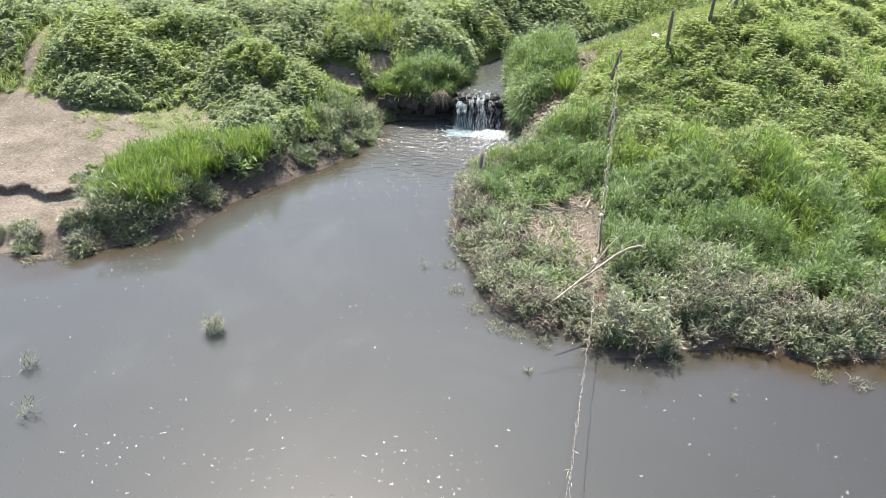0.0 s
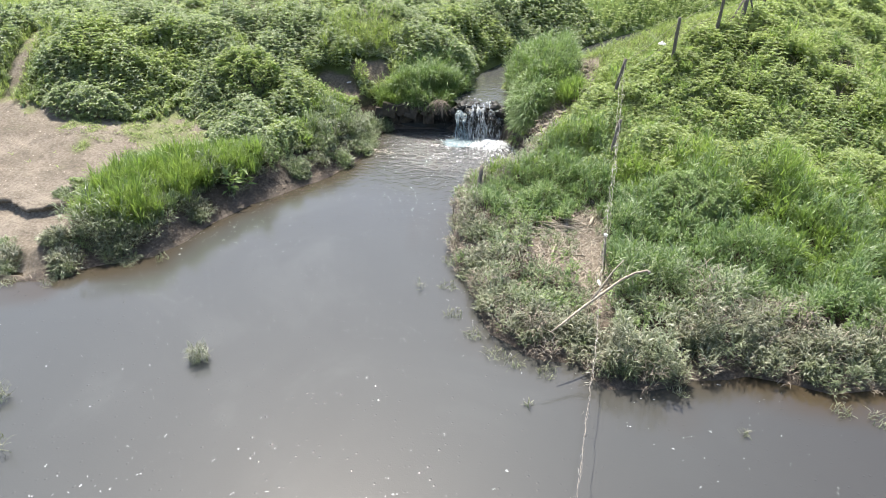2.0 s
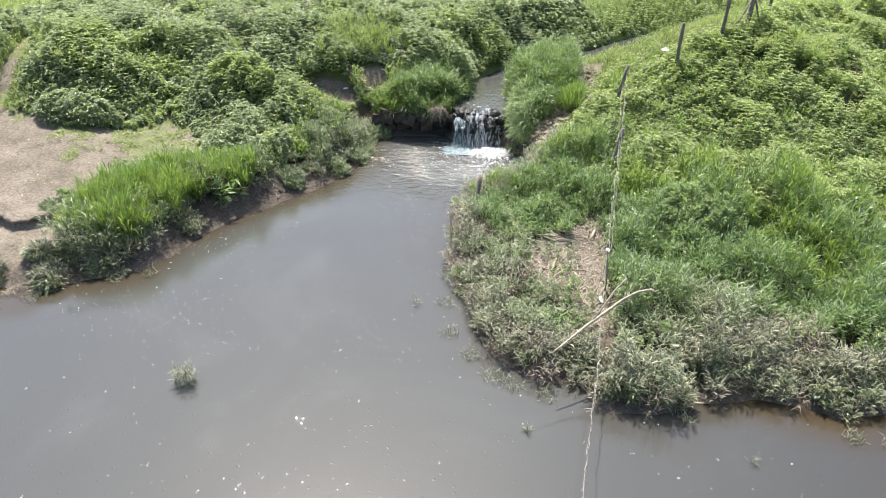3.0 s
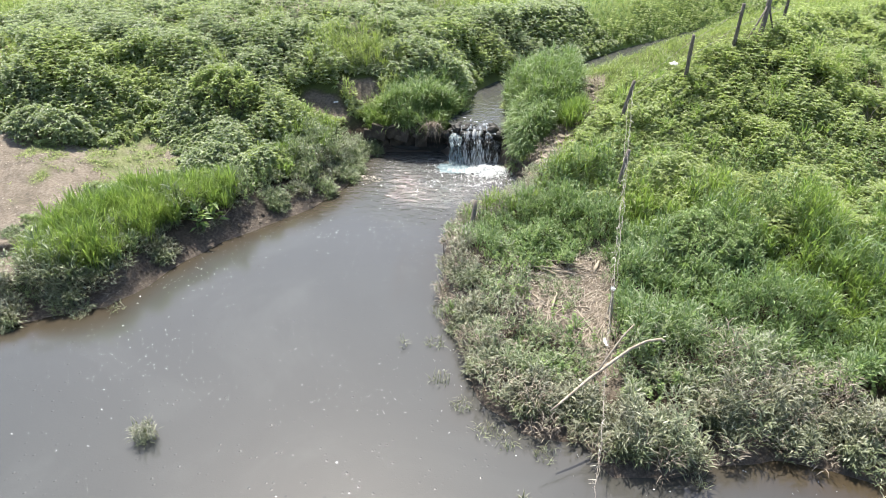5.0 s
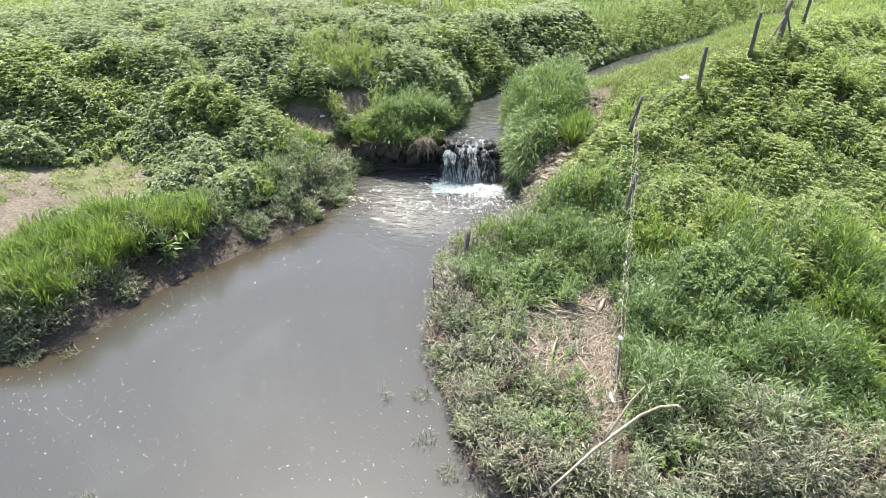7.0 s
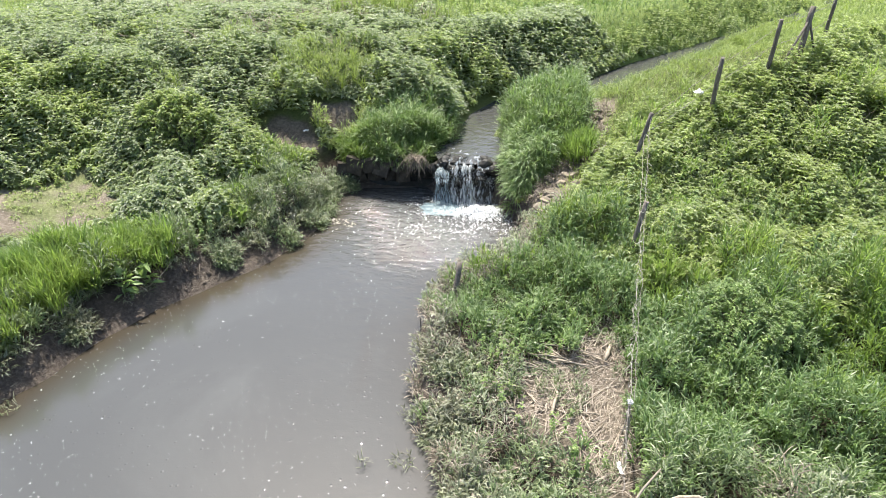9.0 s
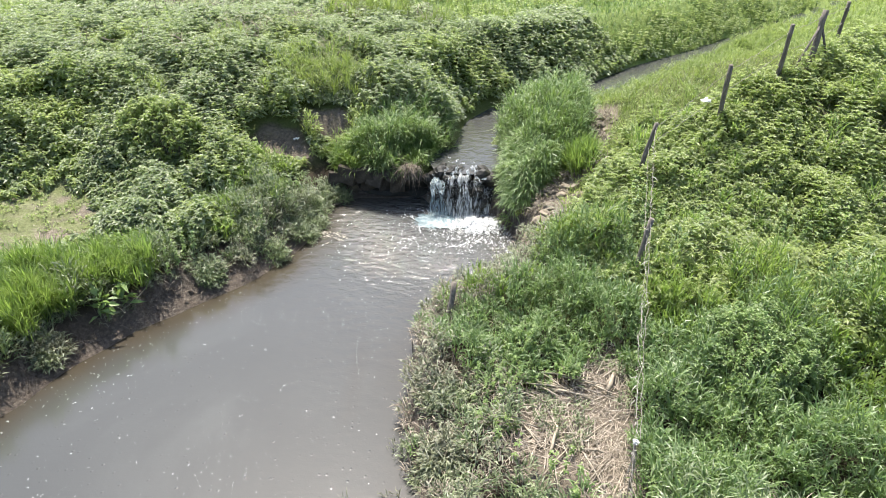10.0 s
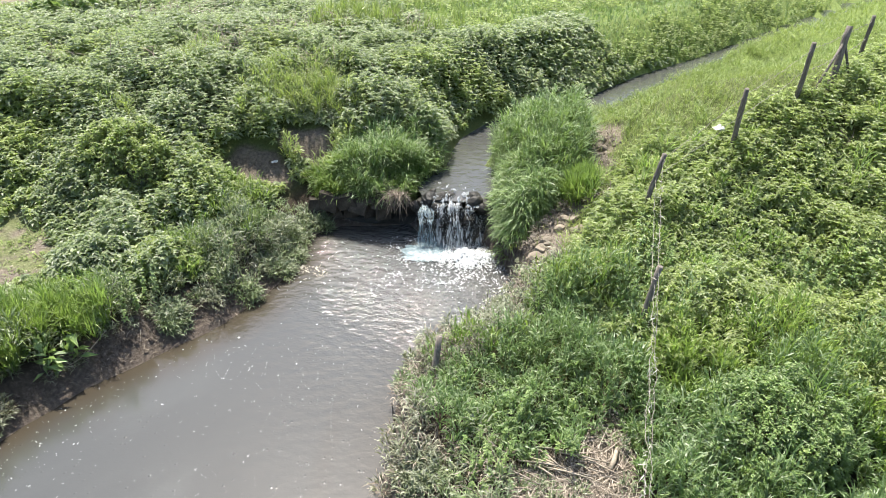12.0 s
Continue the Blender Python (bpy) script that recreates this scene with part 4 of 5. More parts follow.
def wires():
    thing = tagged(new("barbed_wire"), "rusty barbed wire sagging between the fence posts", "wire")
    tops = [Vector(POSTS[k][1]) for k in ("low", "mid", "up", "far", "corner", "last")]
    feet = [Vector(POSTS[k][0]) for k in ("low", "mid", "up", "far", "corner", "last")]
    rag_top = Vector((3.67, 13.4, 1.56))
    n = 0
    for k in range(5):
        for u in (0.92, 0.6):
            bm = bmesh.new()
            pts = strand(bm, feet[k].lerp(tops[k], u), feet[k + 1].lerp(tops[k + 1], u), 0.05, 0.0045, 20, 0.01, n)
            barbs(bm, pts, n)
            part("strand", bm, WIRE, thing)
            n += 1
    for u, dz in ((0.95, 0.0), (0.75, -0.12)):
        bm = bmesh.new()
        pts = strand(bm, feet[0].lerp(tops[0], u), rag_top + Vector((0.03 * n % 0.1, 0.02, dz)), 0.12, 0.0045, 26, 0.015, n)
        barbs(bm, pts, n)
        part("strand", bm, WIRE, thing)
        n += 1
    for dz, dx in ((0.0, 0.0), (-0.05, 0.012)):
        bm = bmesh.new()
        way = [rag_top + Vector((dx, 0, dz)), Vector((3.42 + dx, 12.2, 1.05 + dz)), Vector((2.92 + dx, 10, 0.9 + dz)), Vector((2.38 + dx, 8, 1.0 + dz)), Vector((1.85 + dx, 6, 1.2 + dz)), Vector((1.2 + dx, 3.6, 1.2 + dz)), Vector((0.6 + dx, 1.2, -0.3))]
        pts = []
        for a, b in zip(way[:-1], way[1:]):
            pts += strand(bm, a, b, 0.02, 0.0031, 12, 0.012, n)
            n += 1
        barbs(bm, pts, n)
        part("strand", bm, WIRE, thing)
    for foot in ((3.5, 12.9, 0.35), (3.88, 13.15, 0.35), (3.62, 12.95, 0.35)):
        bm = bmesh.new()
        strand(bm, rag_top, foot, 0.04, 0.0055, 14, 0.014, n)
        part("slack_end", bm, WIRE, thing, "loose pale end of wire hanging to the ground")
        n += 1
    # dry weed caught on the wire
    bag = Leaves()
    for a, b, count in ((feet[0].lerp(tops[0], 0.9), rag_top, 130), (tops[1], feet[0].lerp(tops[0], 0.9), 45), (rag_top, Vector((2.92, 10, 0.9)), 40), (Vector((2.92, 10, 0.9)), Vector((1.85, 6, 1.2)), 30)):
        t = rng.uniform(0, 1, count)[:, None]
        p = np.array(a)[None] * (1 - t) + np.array(b)[None] * t + rng.normal(0, 0.025, (count, 3))
        p[:, 2] -= (0.3 * t * (1 - t))[:, 0]
        bag.blade(p, rng.uniform(0, 6.28, count), rng.normal(-0.6, 0.6, count), rng.uniform(0.05, 0.16, count), rng.uniform(0.006, 0.014, count), rng.normal(0.6, 0.5, count))
    part("caught_weed", bag.mesh("caught_weed", PALE), PALE, thing, "dry weed caught on the wire")["kind"] = "stuff"


wires()


def cloth(name, at, size, seed, label, rot=(0, 0, 0)):
    """A crumpled scrap of cloth or plastic with thickness."""
    n = 14
    u, v = np.meshgrid(np.linspace(-0.5, 0.5, n), np.linspace(-0.5, 0.5, n))
    z = size[2] * (vnoise(u + 5, v + 5, 0.3, seed) + 0.5 * vnoise(u + 5, v + 5, 0.12, seed + 1))
    k = 1 + 0.5 * (vnoise(u * 2 + 9, v * 2, 0.4, seed + 2) - 0.5)
    top = np.stack([u * size[0] * k, v * size[1] * k, z], -1).reshape(-1, 3)
    low = top - (0, 0, 0.006)
    f = grid_faces(n, n)
    rim = np.r_[np.arange(n), np.arange(2 * n - 1, n * n, n), np.arange(n * n - 2, n * (n - 1) - 1, -1), np.arange(n * (n - 2), 0, -n)]
    side = np.stack([rim, np.roll(rim, -1), np.roll(rim, -1) + n * n, rim + n * n], -1)
    ob = new(name, mesh_from(name, np.r_[top, low], np.r_[f, f[:, ::-1] + n * n, side[:, ::-1]], RAG, None, True))
    ob.location, ob.rotation_euler = at, rot
    return tagged(ob, label, "litter")


bm = bmesh.new()
tube(bm, [(3.82, 13.48, 0.2), (3.78, 13.45, 0.8), (3.69, 13.41, 1.56)], [0.03, 0.026, 0.018], 7)
tagged(part("stake", bm, DRIFT), "thin pale stake in the straw holding the wire", "stake")
cloth("rag", (3.67, 13.4, 1.54), (0.075, 0.07, 0.08), 3, "white rag knotted on top of a stake", (0.9, 0.2, 0))
cloth("plastic_bag", (6.6, 21.42, 3.84), (0.2, 0.13, 0.1), 5, "white plastic scrap caught near a fence post", (0.3, 0, 0.5))
cloth("plastic_bag", (6.72, 21.62, 3.78), (0.13, 0.1, 0.08), 8, "small white plastic scrap in the grass by a post", (0.2, 0.1, 1.2))
cloth("plastic_scrap", (3.62, 13.0, 0.5), (0.06, 0.24, 0.03), 6, "white plastic scrap lying on the straw")
cloth("paper_scrap", (-3.68, 24.5, float(ground(np.array([-3.68]), np.array([24.5]))[0]) + 0.03), (0.16, 0.12, 0.05), 7, "white paper scrap on dark bare soil")


def forked_branch():
    bm = bmesh.new()
    r = random.Random(3)
    main = [(2.2, 10.62, 0.95), (2.45, 10.8, 1.05), (2.9, 11.15, 1.22), (3.25, 11.35, 1.38), (3.6, 11.5, 1.6), (3.85, 11.5, 1.78), (4.05, 11.42, 1.9), (4.1, 11.4, 1.86)]
    tube(bm, main, [0.014, 0.02, 0.025, 0.027, 0.025, 0.023, 0.022, 0.034], 8)
    ob = part("driftwood_branch", bm, DRIFT)
    bm = bmesh.new()
    tube(bm, [(3.02, 11.22, 1.28), (3.28, 11.5, 1.5), (3.48, 11.7, 1.68), (3.71, 11.88, 1.84)], [0.02, 0.018, 0.016, 0.012], 7)
    part("side_branch", bm, DRIFT, ob)
    return tagged(ob, "bleached forked branch stranded on the reeds", "branch")


forked_branch()


# ---- plants ----
def side_left(x, y):
    return x < np.where(y < 23.2, -0.6, stream_x(y))


def off_stream(x, y):
    return (to_line(x, y, STREAM) > np.where(y > 36.5, 0.4, np.where(y > 28.5, 0.62, 0.72))) | (y < 23)


def fence_side(x, y):
    return (x - FENCE0[0]) * FN[0] + (y - FENCE0[1]) * FN[1]


def fence_along(x, y):
    return (x - FENCE0[0]) * FU[0] + (y - FENCE0[1]) * FU[1]


def open_ground(x, y):
    return (1 - bare_mask(x, y)) * (1 - hollow_mask(x, y)) * (1 - 0.96 * straw_mask(x, y) * smooth(0.12, 0.3, vnoise(x, y, 0.5, 57))) * (1 - 0.85 * straw_mask(x, y + 0.35)) * (1 - 0.6 * straw_mask(x, y + 0.7)) * (1 - 0.85 * rubble_mask(x, y)) * off_stream(x, y)


def mound(x, y, seed, scale=1.6):
    return 0.6 * vnoise(x, y, scale, seed) + 0.4 * vnoise(x, y, scale * 0.45, seed + 1)


TALL = [(-9.15, 15.2), (-8.2, 14.7), (-7.2, 15.0), (-6.2, 16.7), (-5.3, 18.2), (-5.6, 19.0), (-6.8, 18.5), (-8.2, 17.9), (-8.95, 17.1)]


def tall_zone(x, y):
    d = to_line(x, y, TALL, True)
    return smooth(0.25, -0.1, np.where(inside(x, y, TALL), -d, d) + 0.4 * (vnoise(x, y, 0.5, 61) - 0.5))


def mud_face(x):
    """How far the bare mud of the left bank reaches up from the water."""
    return np.interp(x, (-9.0, -7.6, -6.9, -6.2, -4.6, -4.0, -3.2, -2.4), (0.0, 0.05, 0.2, 0.38, 0.32, 0.08, 0.0, 0.0))


# hillside of nettles and brambles, left of the stream
def left_hill(x, y):
    d = shore_distance(x, y)
    return side_left(x, y) * (d > 1.1) * open_ground(x, y) * (1 - tall_zone(x, y)) * smooth(-22, -20, x - 0.2 * (y - 20) - 3.4 * smooth(25, 29, y) + 2 * (vnoise(x, y, 2, 62) - 0.5)) * (1 - 0.85 * smooth(1.1, 0.5, to_line(x, y, TRACK))) 


bag_n, bag_b = Leaves(), Leaves()
x, y = scatter(-21, 6, 16, 31, 58, left_hill)
h = 0.16 + 0.68 * smooth(0.25, 0.8, mound(x, y, 63, 1.25)) + 0.2 * vnoise(x, y, 0.5, 64)
h = h * (0.3 + 0.7 * smooth(0.0, 1.8, to_line(x, y, BARE, True)))
pick = vnoise(x, y, 2.4, 65) + 0.25 * rng.uniform(-1, 1, len(x)) > 0.76
nettles(bag_n, x[pick], y[pick], h[pick] * rng.uniform(0.72, 1.15, pick.sum()), 0.14, 4, 5, (0.38, 0.52))
nettles(bag_b, x[~pick], y[~pick], h[~pick] * rng.uniform(0.74, 1.15, (~pick).sum()), 0.145, 4, 5, (0.42, 0.58))
x, y = scatter(-24, 18, 31, 44, 26, lambda x, y: smooth(-16.4, -15.0, x + 1.2 * (vnoise(x, y, 1.5, 110) - 0.5)) * side_left(x, y) * off_stream(x, y) * smooth(0.6, -0.6, y - 33.2 - 4.8 * smooth(1.0, -3.0, x) * smooth(-18, -15.5, x) - 0.3 * np.maximum(x, 0) + 0.25 * np.maximum(x - 6, 0) - 3.5 * (vnoise(x, y, 2.5, 66) - 0.5)))
nettles(bag_b, x, y, (0.2 + 0.5 * mound(x, y, 67, 2.0) + 0.3 * vnoise(x, y, 0.7, 60)) * (1 - 0.35 * smooth(3, 7, x)) * (0.5 + 0.5 * smooth(0.7, 2.6, to_line(x, y, STREAM))), 0.19)
x, y = scatter(-6, 22, 31, 48, 22, lambda x, y: side_left(x, y) * off_stream(x, y) * smooth(0.38, 0.62, vnoise(x, y, 1.4, 97) + 0.25 * smooth(2.5, 0.8, to_line(x, y, STREAM))))
nettles(bag_n, x, y, 0.15 + 0.45 * mound(x, y, 98, 1.6), 0.13, 3)
bag = Leaves()
x, y = scatter(-11, 0, 27, 34, 30, lambda x, y: side_left(x, y) * off_stream(x, y) * smooth(0.45, 0.7, vnoise(x, y, 1.6, 100)))
bag.blade(np.stack([x, y, ground(x, y) + rng.uniform(0.3, 0.8, len(x))], -1), rng.uniform(0, 6.28, len(x)), rng.normal(0.5, 0.4, len(x)), rng.uniform(0.3, 0.8, len(x)), rng.uniform(0.01, 0.022, len(x)), rng.normal(0.9, 0.5, len(x)))
stuff("dead_canes", bag, ROOT, "dead brown bramble canes among the leaves", "brambles")
stuff("nettle_patch", bag_n, NETTLE, "dense stand of green stinging nettles on the hillside", "nettles")
stuff("bramble_thicket", bag_b, BRAMBLE, "dense grey-green bramble thicket covering the hillside", "brambles")

# right of the stream: nettles below and beyond the fence
bag_n = Leaves()


DEAD_SPOTS = ((9.6, 22.2, 0.5), (10.75, 21.6, 0.6), (13.1, 22.4, 0.9), (12.1, 20.5, 0.6), (11.7, 19.1, 0.7))


def dead_spot(x, y):
    e = np.min([np.hypot(x - a, y - b) / r for a, b, r in DEAD_SPOTS], axis=0)
    return smooth(1.0, 0.5, e + 0.9 * (vnoise(x, y, 0.45, 123) - 0.5))


def right_nettles(x, y):
    return (1 - 0.85 * dead_spot(x, y)) * (~side_left(x, y)) * (shore_distance(x, y) > 0.5) * open_ground(x, y) * smooth(16.6, 18.0, y + 0.35 * (x - 6) + 0.7 * np.minimum(x - 5, 0) + 1.5 * (vnoise(x, y, 1.5, 68) - 0.5)) * smooth(0.4, -0.4, fence_side(x, y) - np.clip(1.7 - 0.95 * fence_along(x, y), -0.5, 2.7) + 0.8 * (vnoise(x, y, 1, 69) - 0.5)) * (1 - 0.4 * smooth(0.7, 0.85, vnoise(x, y, 1.5, 70))) * (1 - 0.95 * smooth(1.15, 0.75, to_line(x, y, RUBBLE)))


x, y = scatter(2.5, 18, 15, 32, 92, right_nettles)
nettles(bag_n, x, y, (0.16 + 0.5 * smooth(0.25, 0.8, mound(x, y, 71, 1.15)) + 0.14 * vnoise(x, y, 0.5, 59)) * rng.uniform(0.84, 1.1, len(x)), 0.128, 4, 6, (0.34, 0.48))
x, y = scatter(0.8, 13, 11.2, 20, 40, lambda x, y: (~side_left(x, y)) * (shore_distance(x, y) > 1.0) * open_ground(x, y) * smooth(0.34, 0.56, vnoise(x, y, 1.0, 55)))
bag_c = Leaves()
cx, cy = scatter(8.5, 14.5, 18, 23.5, 70, dead_spot)
n = len(cx)
bag_c.blade(np.stack([cx, cy, ground(cx, cy)], -1), rng.uniform(0, 6.28, n), rng.normal(0.9, 0.4, n), rng.uniform(0.25, 0.75, n), rng.uniform(0.009, 0.02, n), rng.normal(0.7, 0.5, n))
stuff("dead_stems", bag_c, ROOT, "dry brown dead stems in gaps of the nettle stand", "stems")
bag_h = Leaves()
nettles(bag_h, x, y, (0.12 + 0.75 * smooth(0.25, 0.8, mound(x, y, 74, 1.0))) * rng.uniform(0.7, 1.2, len(x)), 0.06, 5)
stuff("nettle_patch", bag_n, NETTLE, "bright nettle stand below the fence line", "nettles")
stuff("herb_patch", bag_h, HERB, "small-leaved grey-green herbs growing through the bank grass", "herbs")

# grass of the right bank
bag_s, bag_d, bag_g, bag_t = Leaves(), Leaves(), Leaves(), Leaves()


def right_grass(x, y):
    return (~side_left(x, y)) * (shore_distance(x, y) > -0.12) * open_ground(x, y) * (y < 23) * (0.08 + 0.92 * smooth(0.28, 0.46, vnoise(x, y, 0.5, 99) + 0.3 * smooth(0.6, 2.2, shore_distance(x, y)) + 0.3 * smooth(11.6, 12.8, y))) * (1 - 0.96 * smooth(17.0, 18.6, y + 0.35 * (x - 6) + 0.7 * np.minimum(x - 5, 0)))


x, y = scatter(0.1, 14, 9.4, 23, 24, right_grass)
d = shore_distance(x, y)
silt = d + 1.6 * (vnoise(x, y, 1.1, 72) - 0.5) + 0.8 * rng.normal(0, 0.5, len(x))
fresh = (y - 12.4) * 0.5 + 0.28 * (x - 3.0) + 2.2 * (vnoise(x, y, 1.7, 73) - 0.5) + rng.normal(0, 0.35, len(x))
hh = (0.03 + 0.62 * smooth(0.25, 0.8, mound(x, y, 74, 1.0)) + 0.22 * vnoise(x, y, 0.4, 58)) * (0.8 + 0.2 * smooth(0, 1.2, d)) * (0.75 + 0.45 * smooth(2, 5, x)) * (1 - 0.6 * np.exp(-((x - 1.0) / 0.6) ** 2 - ((y - 17.1) / 0.8) ** 2)) * rng.uniform(0.7, 1.25, len(x))
kind = np.where(silt < np.where(x < 1.7, 0.75, 1.15), 0, np.where(fresh < 0.9, 1, np.where(fresh < 3.1, 2, 3)))
dead = (kind < 2) & (rng.uniform(size=len(x)) < 0.13 + 0.32 * smooth(0.55, 0.75, vnoise(x, y, 0.7, 105)) + 0.25 * smooth(1.6, 0.6, x))
bag_w = Leaves()
tussocks(bag_w, x[dead], y[dead], hh[dead] * 1.1, 40, 0.22, 0.0145, 0.17, 0.7, 1.5, 2)
stuff("dead_grass", bag_w, STRAW, "dry tan grass mixed into the silty bank growth", "grass")
for k, bag in enumerate((bag_s, bag_d, bag_g, bag_t)):
    m = (kind == k) & ~dead
    tussocks(bag, x[m], y[m], hh[m] * (1.45, 1.35, 1.3, 1.35)[k], (62, 60, 56, 54)[k], (0.15, 0.17, 0.19, 0.24)[k], (0.0195, 0.02, 0.021, 0.0215)[k], 0.16, (0.7, 0.8, 0.95, 1.1)[k], (1.5, 1.5, 1.4, 1.1)[k], 2)
stuff("silty_reed_grass", bag_s, SILTY, "grey silt-coated reed grass at the water's edge", "grass")
stuff("dusty_grass", bag_d, DULL, "dusty green grass on the river bank", "grass")
stuff("green_grass", bag_g, GRASS, "lush green grass on the river bank", "grass")
stuff("bright_grass", bag_t, BRIGHT, "bright fresh green grass on the bank", "grass")

# left bank: tall bright grass and the silty fringe below it
bag_t, bag_s, bag_m = Leaves(), Leaves(), Leaves()
x, y = scatter(-10.5, -4.5, 14, 19.6, 26, tall_zone)
d = shore_distance(x, y)
hh = (0.25 + 0.4 * mound(x, y, 75, 0.7) + 0.3 * vnoise(x, y, 0.35, 95)) * rng.uniform(0.55, 1.3, len(x))
low = d + rng.normal(0, 0.18, len(x)) < 0.75
tussocks(bag_t, x[~low], y[~low], hh[~low], 66, 0.42, 0.018, 0.13, 1.3, 0.9)
stuff("tall_grass", bag_t, BRIGHT, "stand of tall bright green grass on the bank", "grass")
x, y = scatter(-9, -1.8, 13.4, 23.4, 24, lambda x, y: side_left(x, y) * smooth(0.0, 0.3, shore_distance(x, y) - mud_face(x)) * (shore_distance(x, y) < 1.6) * open_ground(x, y) * smooth(0.3, 0.5, vnoise(x, y, 0.7, 76) + 0.3 * smooth(0.2, 0.8, shore_distance(x, y))))
d = shore_distance(x, y)
hh = (0.1 + 0.65 * smooth(0.25, 0.8, mound(x, y, 77, 0.7))) * rng.uniform(0.6, 1.25, len(x))
grey = d + rng.normal(0, 0.25, len(x)) < 0.6
muddy = (x > -6.8) & (x < -4.3) & (d < 0.7) & (rng.uniform(size=len(x)) < 0.75)
grey, fresh = grey & ~muddy, ~grey & ~muddy
tussocks(bag_s, x[grey], y[grey], hh[grey], 64, 0.2, 0.02, 0.17, 0.75, 1.6, 2)
tussocks(bag_m, x[fresh], y[fresh], hh[fresh] * 1.2, 58, 0.22, 0.021, 0.16, 0.95, 1.4, 2)
stuff("silty_reed_grass", bag_s, SILTY, "grey silt-coated grass hanging over the muddy bank", "grass")
stuff("dusty_grass", bag_m, DULL, "dusty green grass along the top of the bank", "grass")
bag_m = Leaves()
x, y = scatter(-6.6, -2.4, 15.5, 23.4, 15, lambda x, y: side_left(x, y) * (shore_distance(x, y) > 0.75) * (shore_distance(x, y) < 2.4) * open_ground(x, y) * smooth(0.35, 0.55, vnoise(x, y, 0.8, 121)))
tussocks(bag_m, x, y, 0.35 + 0.35 * vnoise(x, y, 0.5, 122), 50, 0.26, 0.021, 0.18, 1.0, 1.3, 2)
stuff("green_grass", bag_m, BRIGHT, "fresh green grass along the top of the pool bank", "grass")
bag_h = Leaves()
x, y = scatter(-7.2, -2.4, 14.3, 23.4, 20, lambda x, y: side_left(x, y) * (shore_distance(x, y) > 0.55) * (shore_distance(x, y) < 2.2) * open_ground(x, y) * smooth(0.42, 0.62, vnoise(x, y, 0.9, 101)))
nettles(bag_h, x, y, (0.35 + 0.4 * vnoise(x, y, 0.8, 102)) * rng.uniform(0.7, 1.2, len(x)), 0.075, 5)
stuff("herb_patch", bag_h, HERB, "small-leaved green herbs along the top of the bank", "herbs")

# short grass round the bare ground, and the meadow slope behind the fence
bag = Leaves()
x, y = scatter(-19, -6.5, 15, 30, 120, lambda x, y: side_left(x, y) * (shore_distance(x, y) > 0.6) * smooth(0.95, 0.3, bare_mask(x, y)) * smooth(-0.9, 0.3, -np.abs(bare_mask(x, y) - 0.4) + 0.3) * (1 - tall_zone(x, y)))
stalks(bag, x, y, 0.16 + 0 * x, 0.16, 0.014, 4, 0, 0.5, 1.0, 1.2, 2)
x, y = scatter(-13.5, -6.8, 17.2, 21.4, 110, lambda x, y: bare_mask(x, y) * (0.015 + beach_turf(x, y) * smooth(0.35, 0.65, vnoise(x, y, 0.22, 118))))
stalks(bag, x, y, 0.05 + 0 * x, 0.11, 0.016, 4, 0, 0.5, 0.7, 1.2, 2)
x, y = scatter(-24, -12.5, 17, 36, 45, lambda x, y: np.maximum(smooth(1.6, 0.8, to_line(x, y, TRACK)), smooth(-18, -21, x - 0.2 * (y - 20) - 2.4 * smooth(25, 29, y))) * (1 - bare_mask(x, y)))
stalks(bag, x, y, 0.3 + 0.2 * mound(x, y, 79), 0.28, 0.022, 4, 0, 0.6, 1.0, 1.4, 2)
x, y = scatter(3, 19, 20, 39, 105, lambda x, y: (~side_left(x, y)) * smooth(-0.7, 0.1, fence_side(x, y) + 0.4 * (vnoise(x, y, 1, 78) - 0.5)) * off_stream(x, y) * open_ground(x, y))
stalks(bag, x, y, (0.1 + 0.2 * mound(x, y, 80)) * (0.4 + 0.6 * smooth(0.7, 2.5, to_line(x, y, STREAM))), 0.15, 0.012, 4, 0, 0.6, 1.1, 1.2, 2)
x, y = scatter(-24, 40, 31, 60, 21, lambda x, y: (side_left(x, y) | (y > 39) | (x > 19)) * off_stream(x, y) * (np.abs(x - 1.3) < 0.72 * (y - 8.6) + 2) * (1 - bare_mask(x, y)))
green = side_left(x, y) & (vnoise(x, y, 2.2, 82) + rng.normal(0, 0.12, len(x)) > 0.2)
bag_f = Leaves()
for b, m in ((bag_f, green), (bag, ~green)):
    stalks(b, x[m], y[m], 0.15 + 0.35 * mound(x[m], y[m], 81, 1.3), 0.26, 0.026, 4, 0, 0.6, 1.1, 1.2, 2)
stuff("green_grass", bag_f, GRASS, "rough green grass on the far bank", "grass")
x, y = scatter(3.5, 22, 26.5, 46, 16, lambda x, y: (~side_left(x, y)) * off_stream(x, y) * smooth(1.3, 0.7, to_line(x, y, STREAM)) * smooth(0.25, 0.5, vnoise(x, y, 0.8, 112)))
tussocks(bag, x, y, 0.08 + 0.16 * vnoise(x, y, 0.7, 113), 26, 0.2, 0.014, 0.16, 0.9, 1.4, 2)
x, y = scatter(3, 19, 20, 39, 5, lambda x, y: (~side_left(x, y)) * smooth(-0.4, 0.4, fence_side(x, y)) * off_stream(x, y) * open_ground(x, y) * smooth(0.4, 0.7, vnoise(x, y, 1.2, 116)))
tussocks(bag, x, y, 0.1 + 0.3 * vnoise(x, y, 0.6, 117), 44, 0.24, 0.018, 0.2, 1.0, 1.3, 2)
stuff("meadow_grass", bag, MEADOW, "short sunlit meadow grass", "grass")


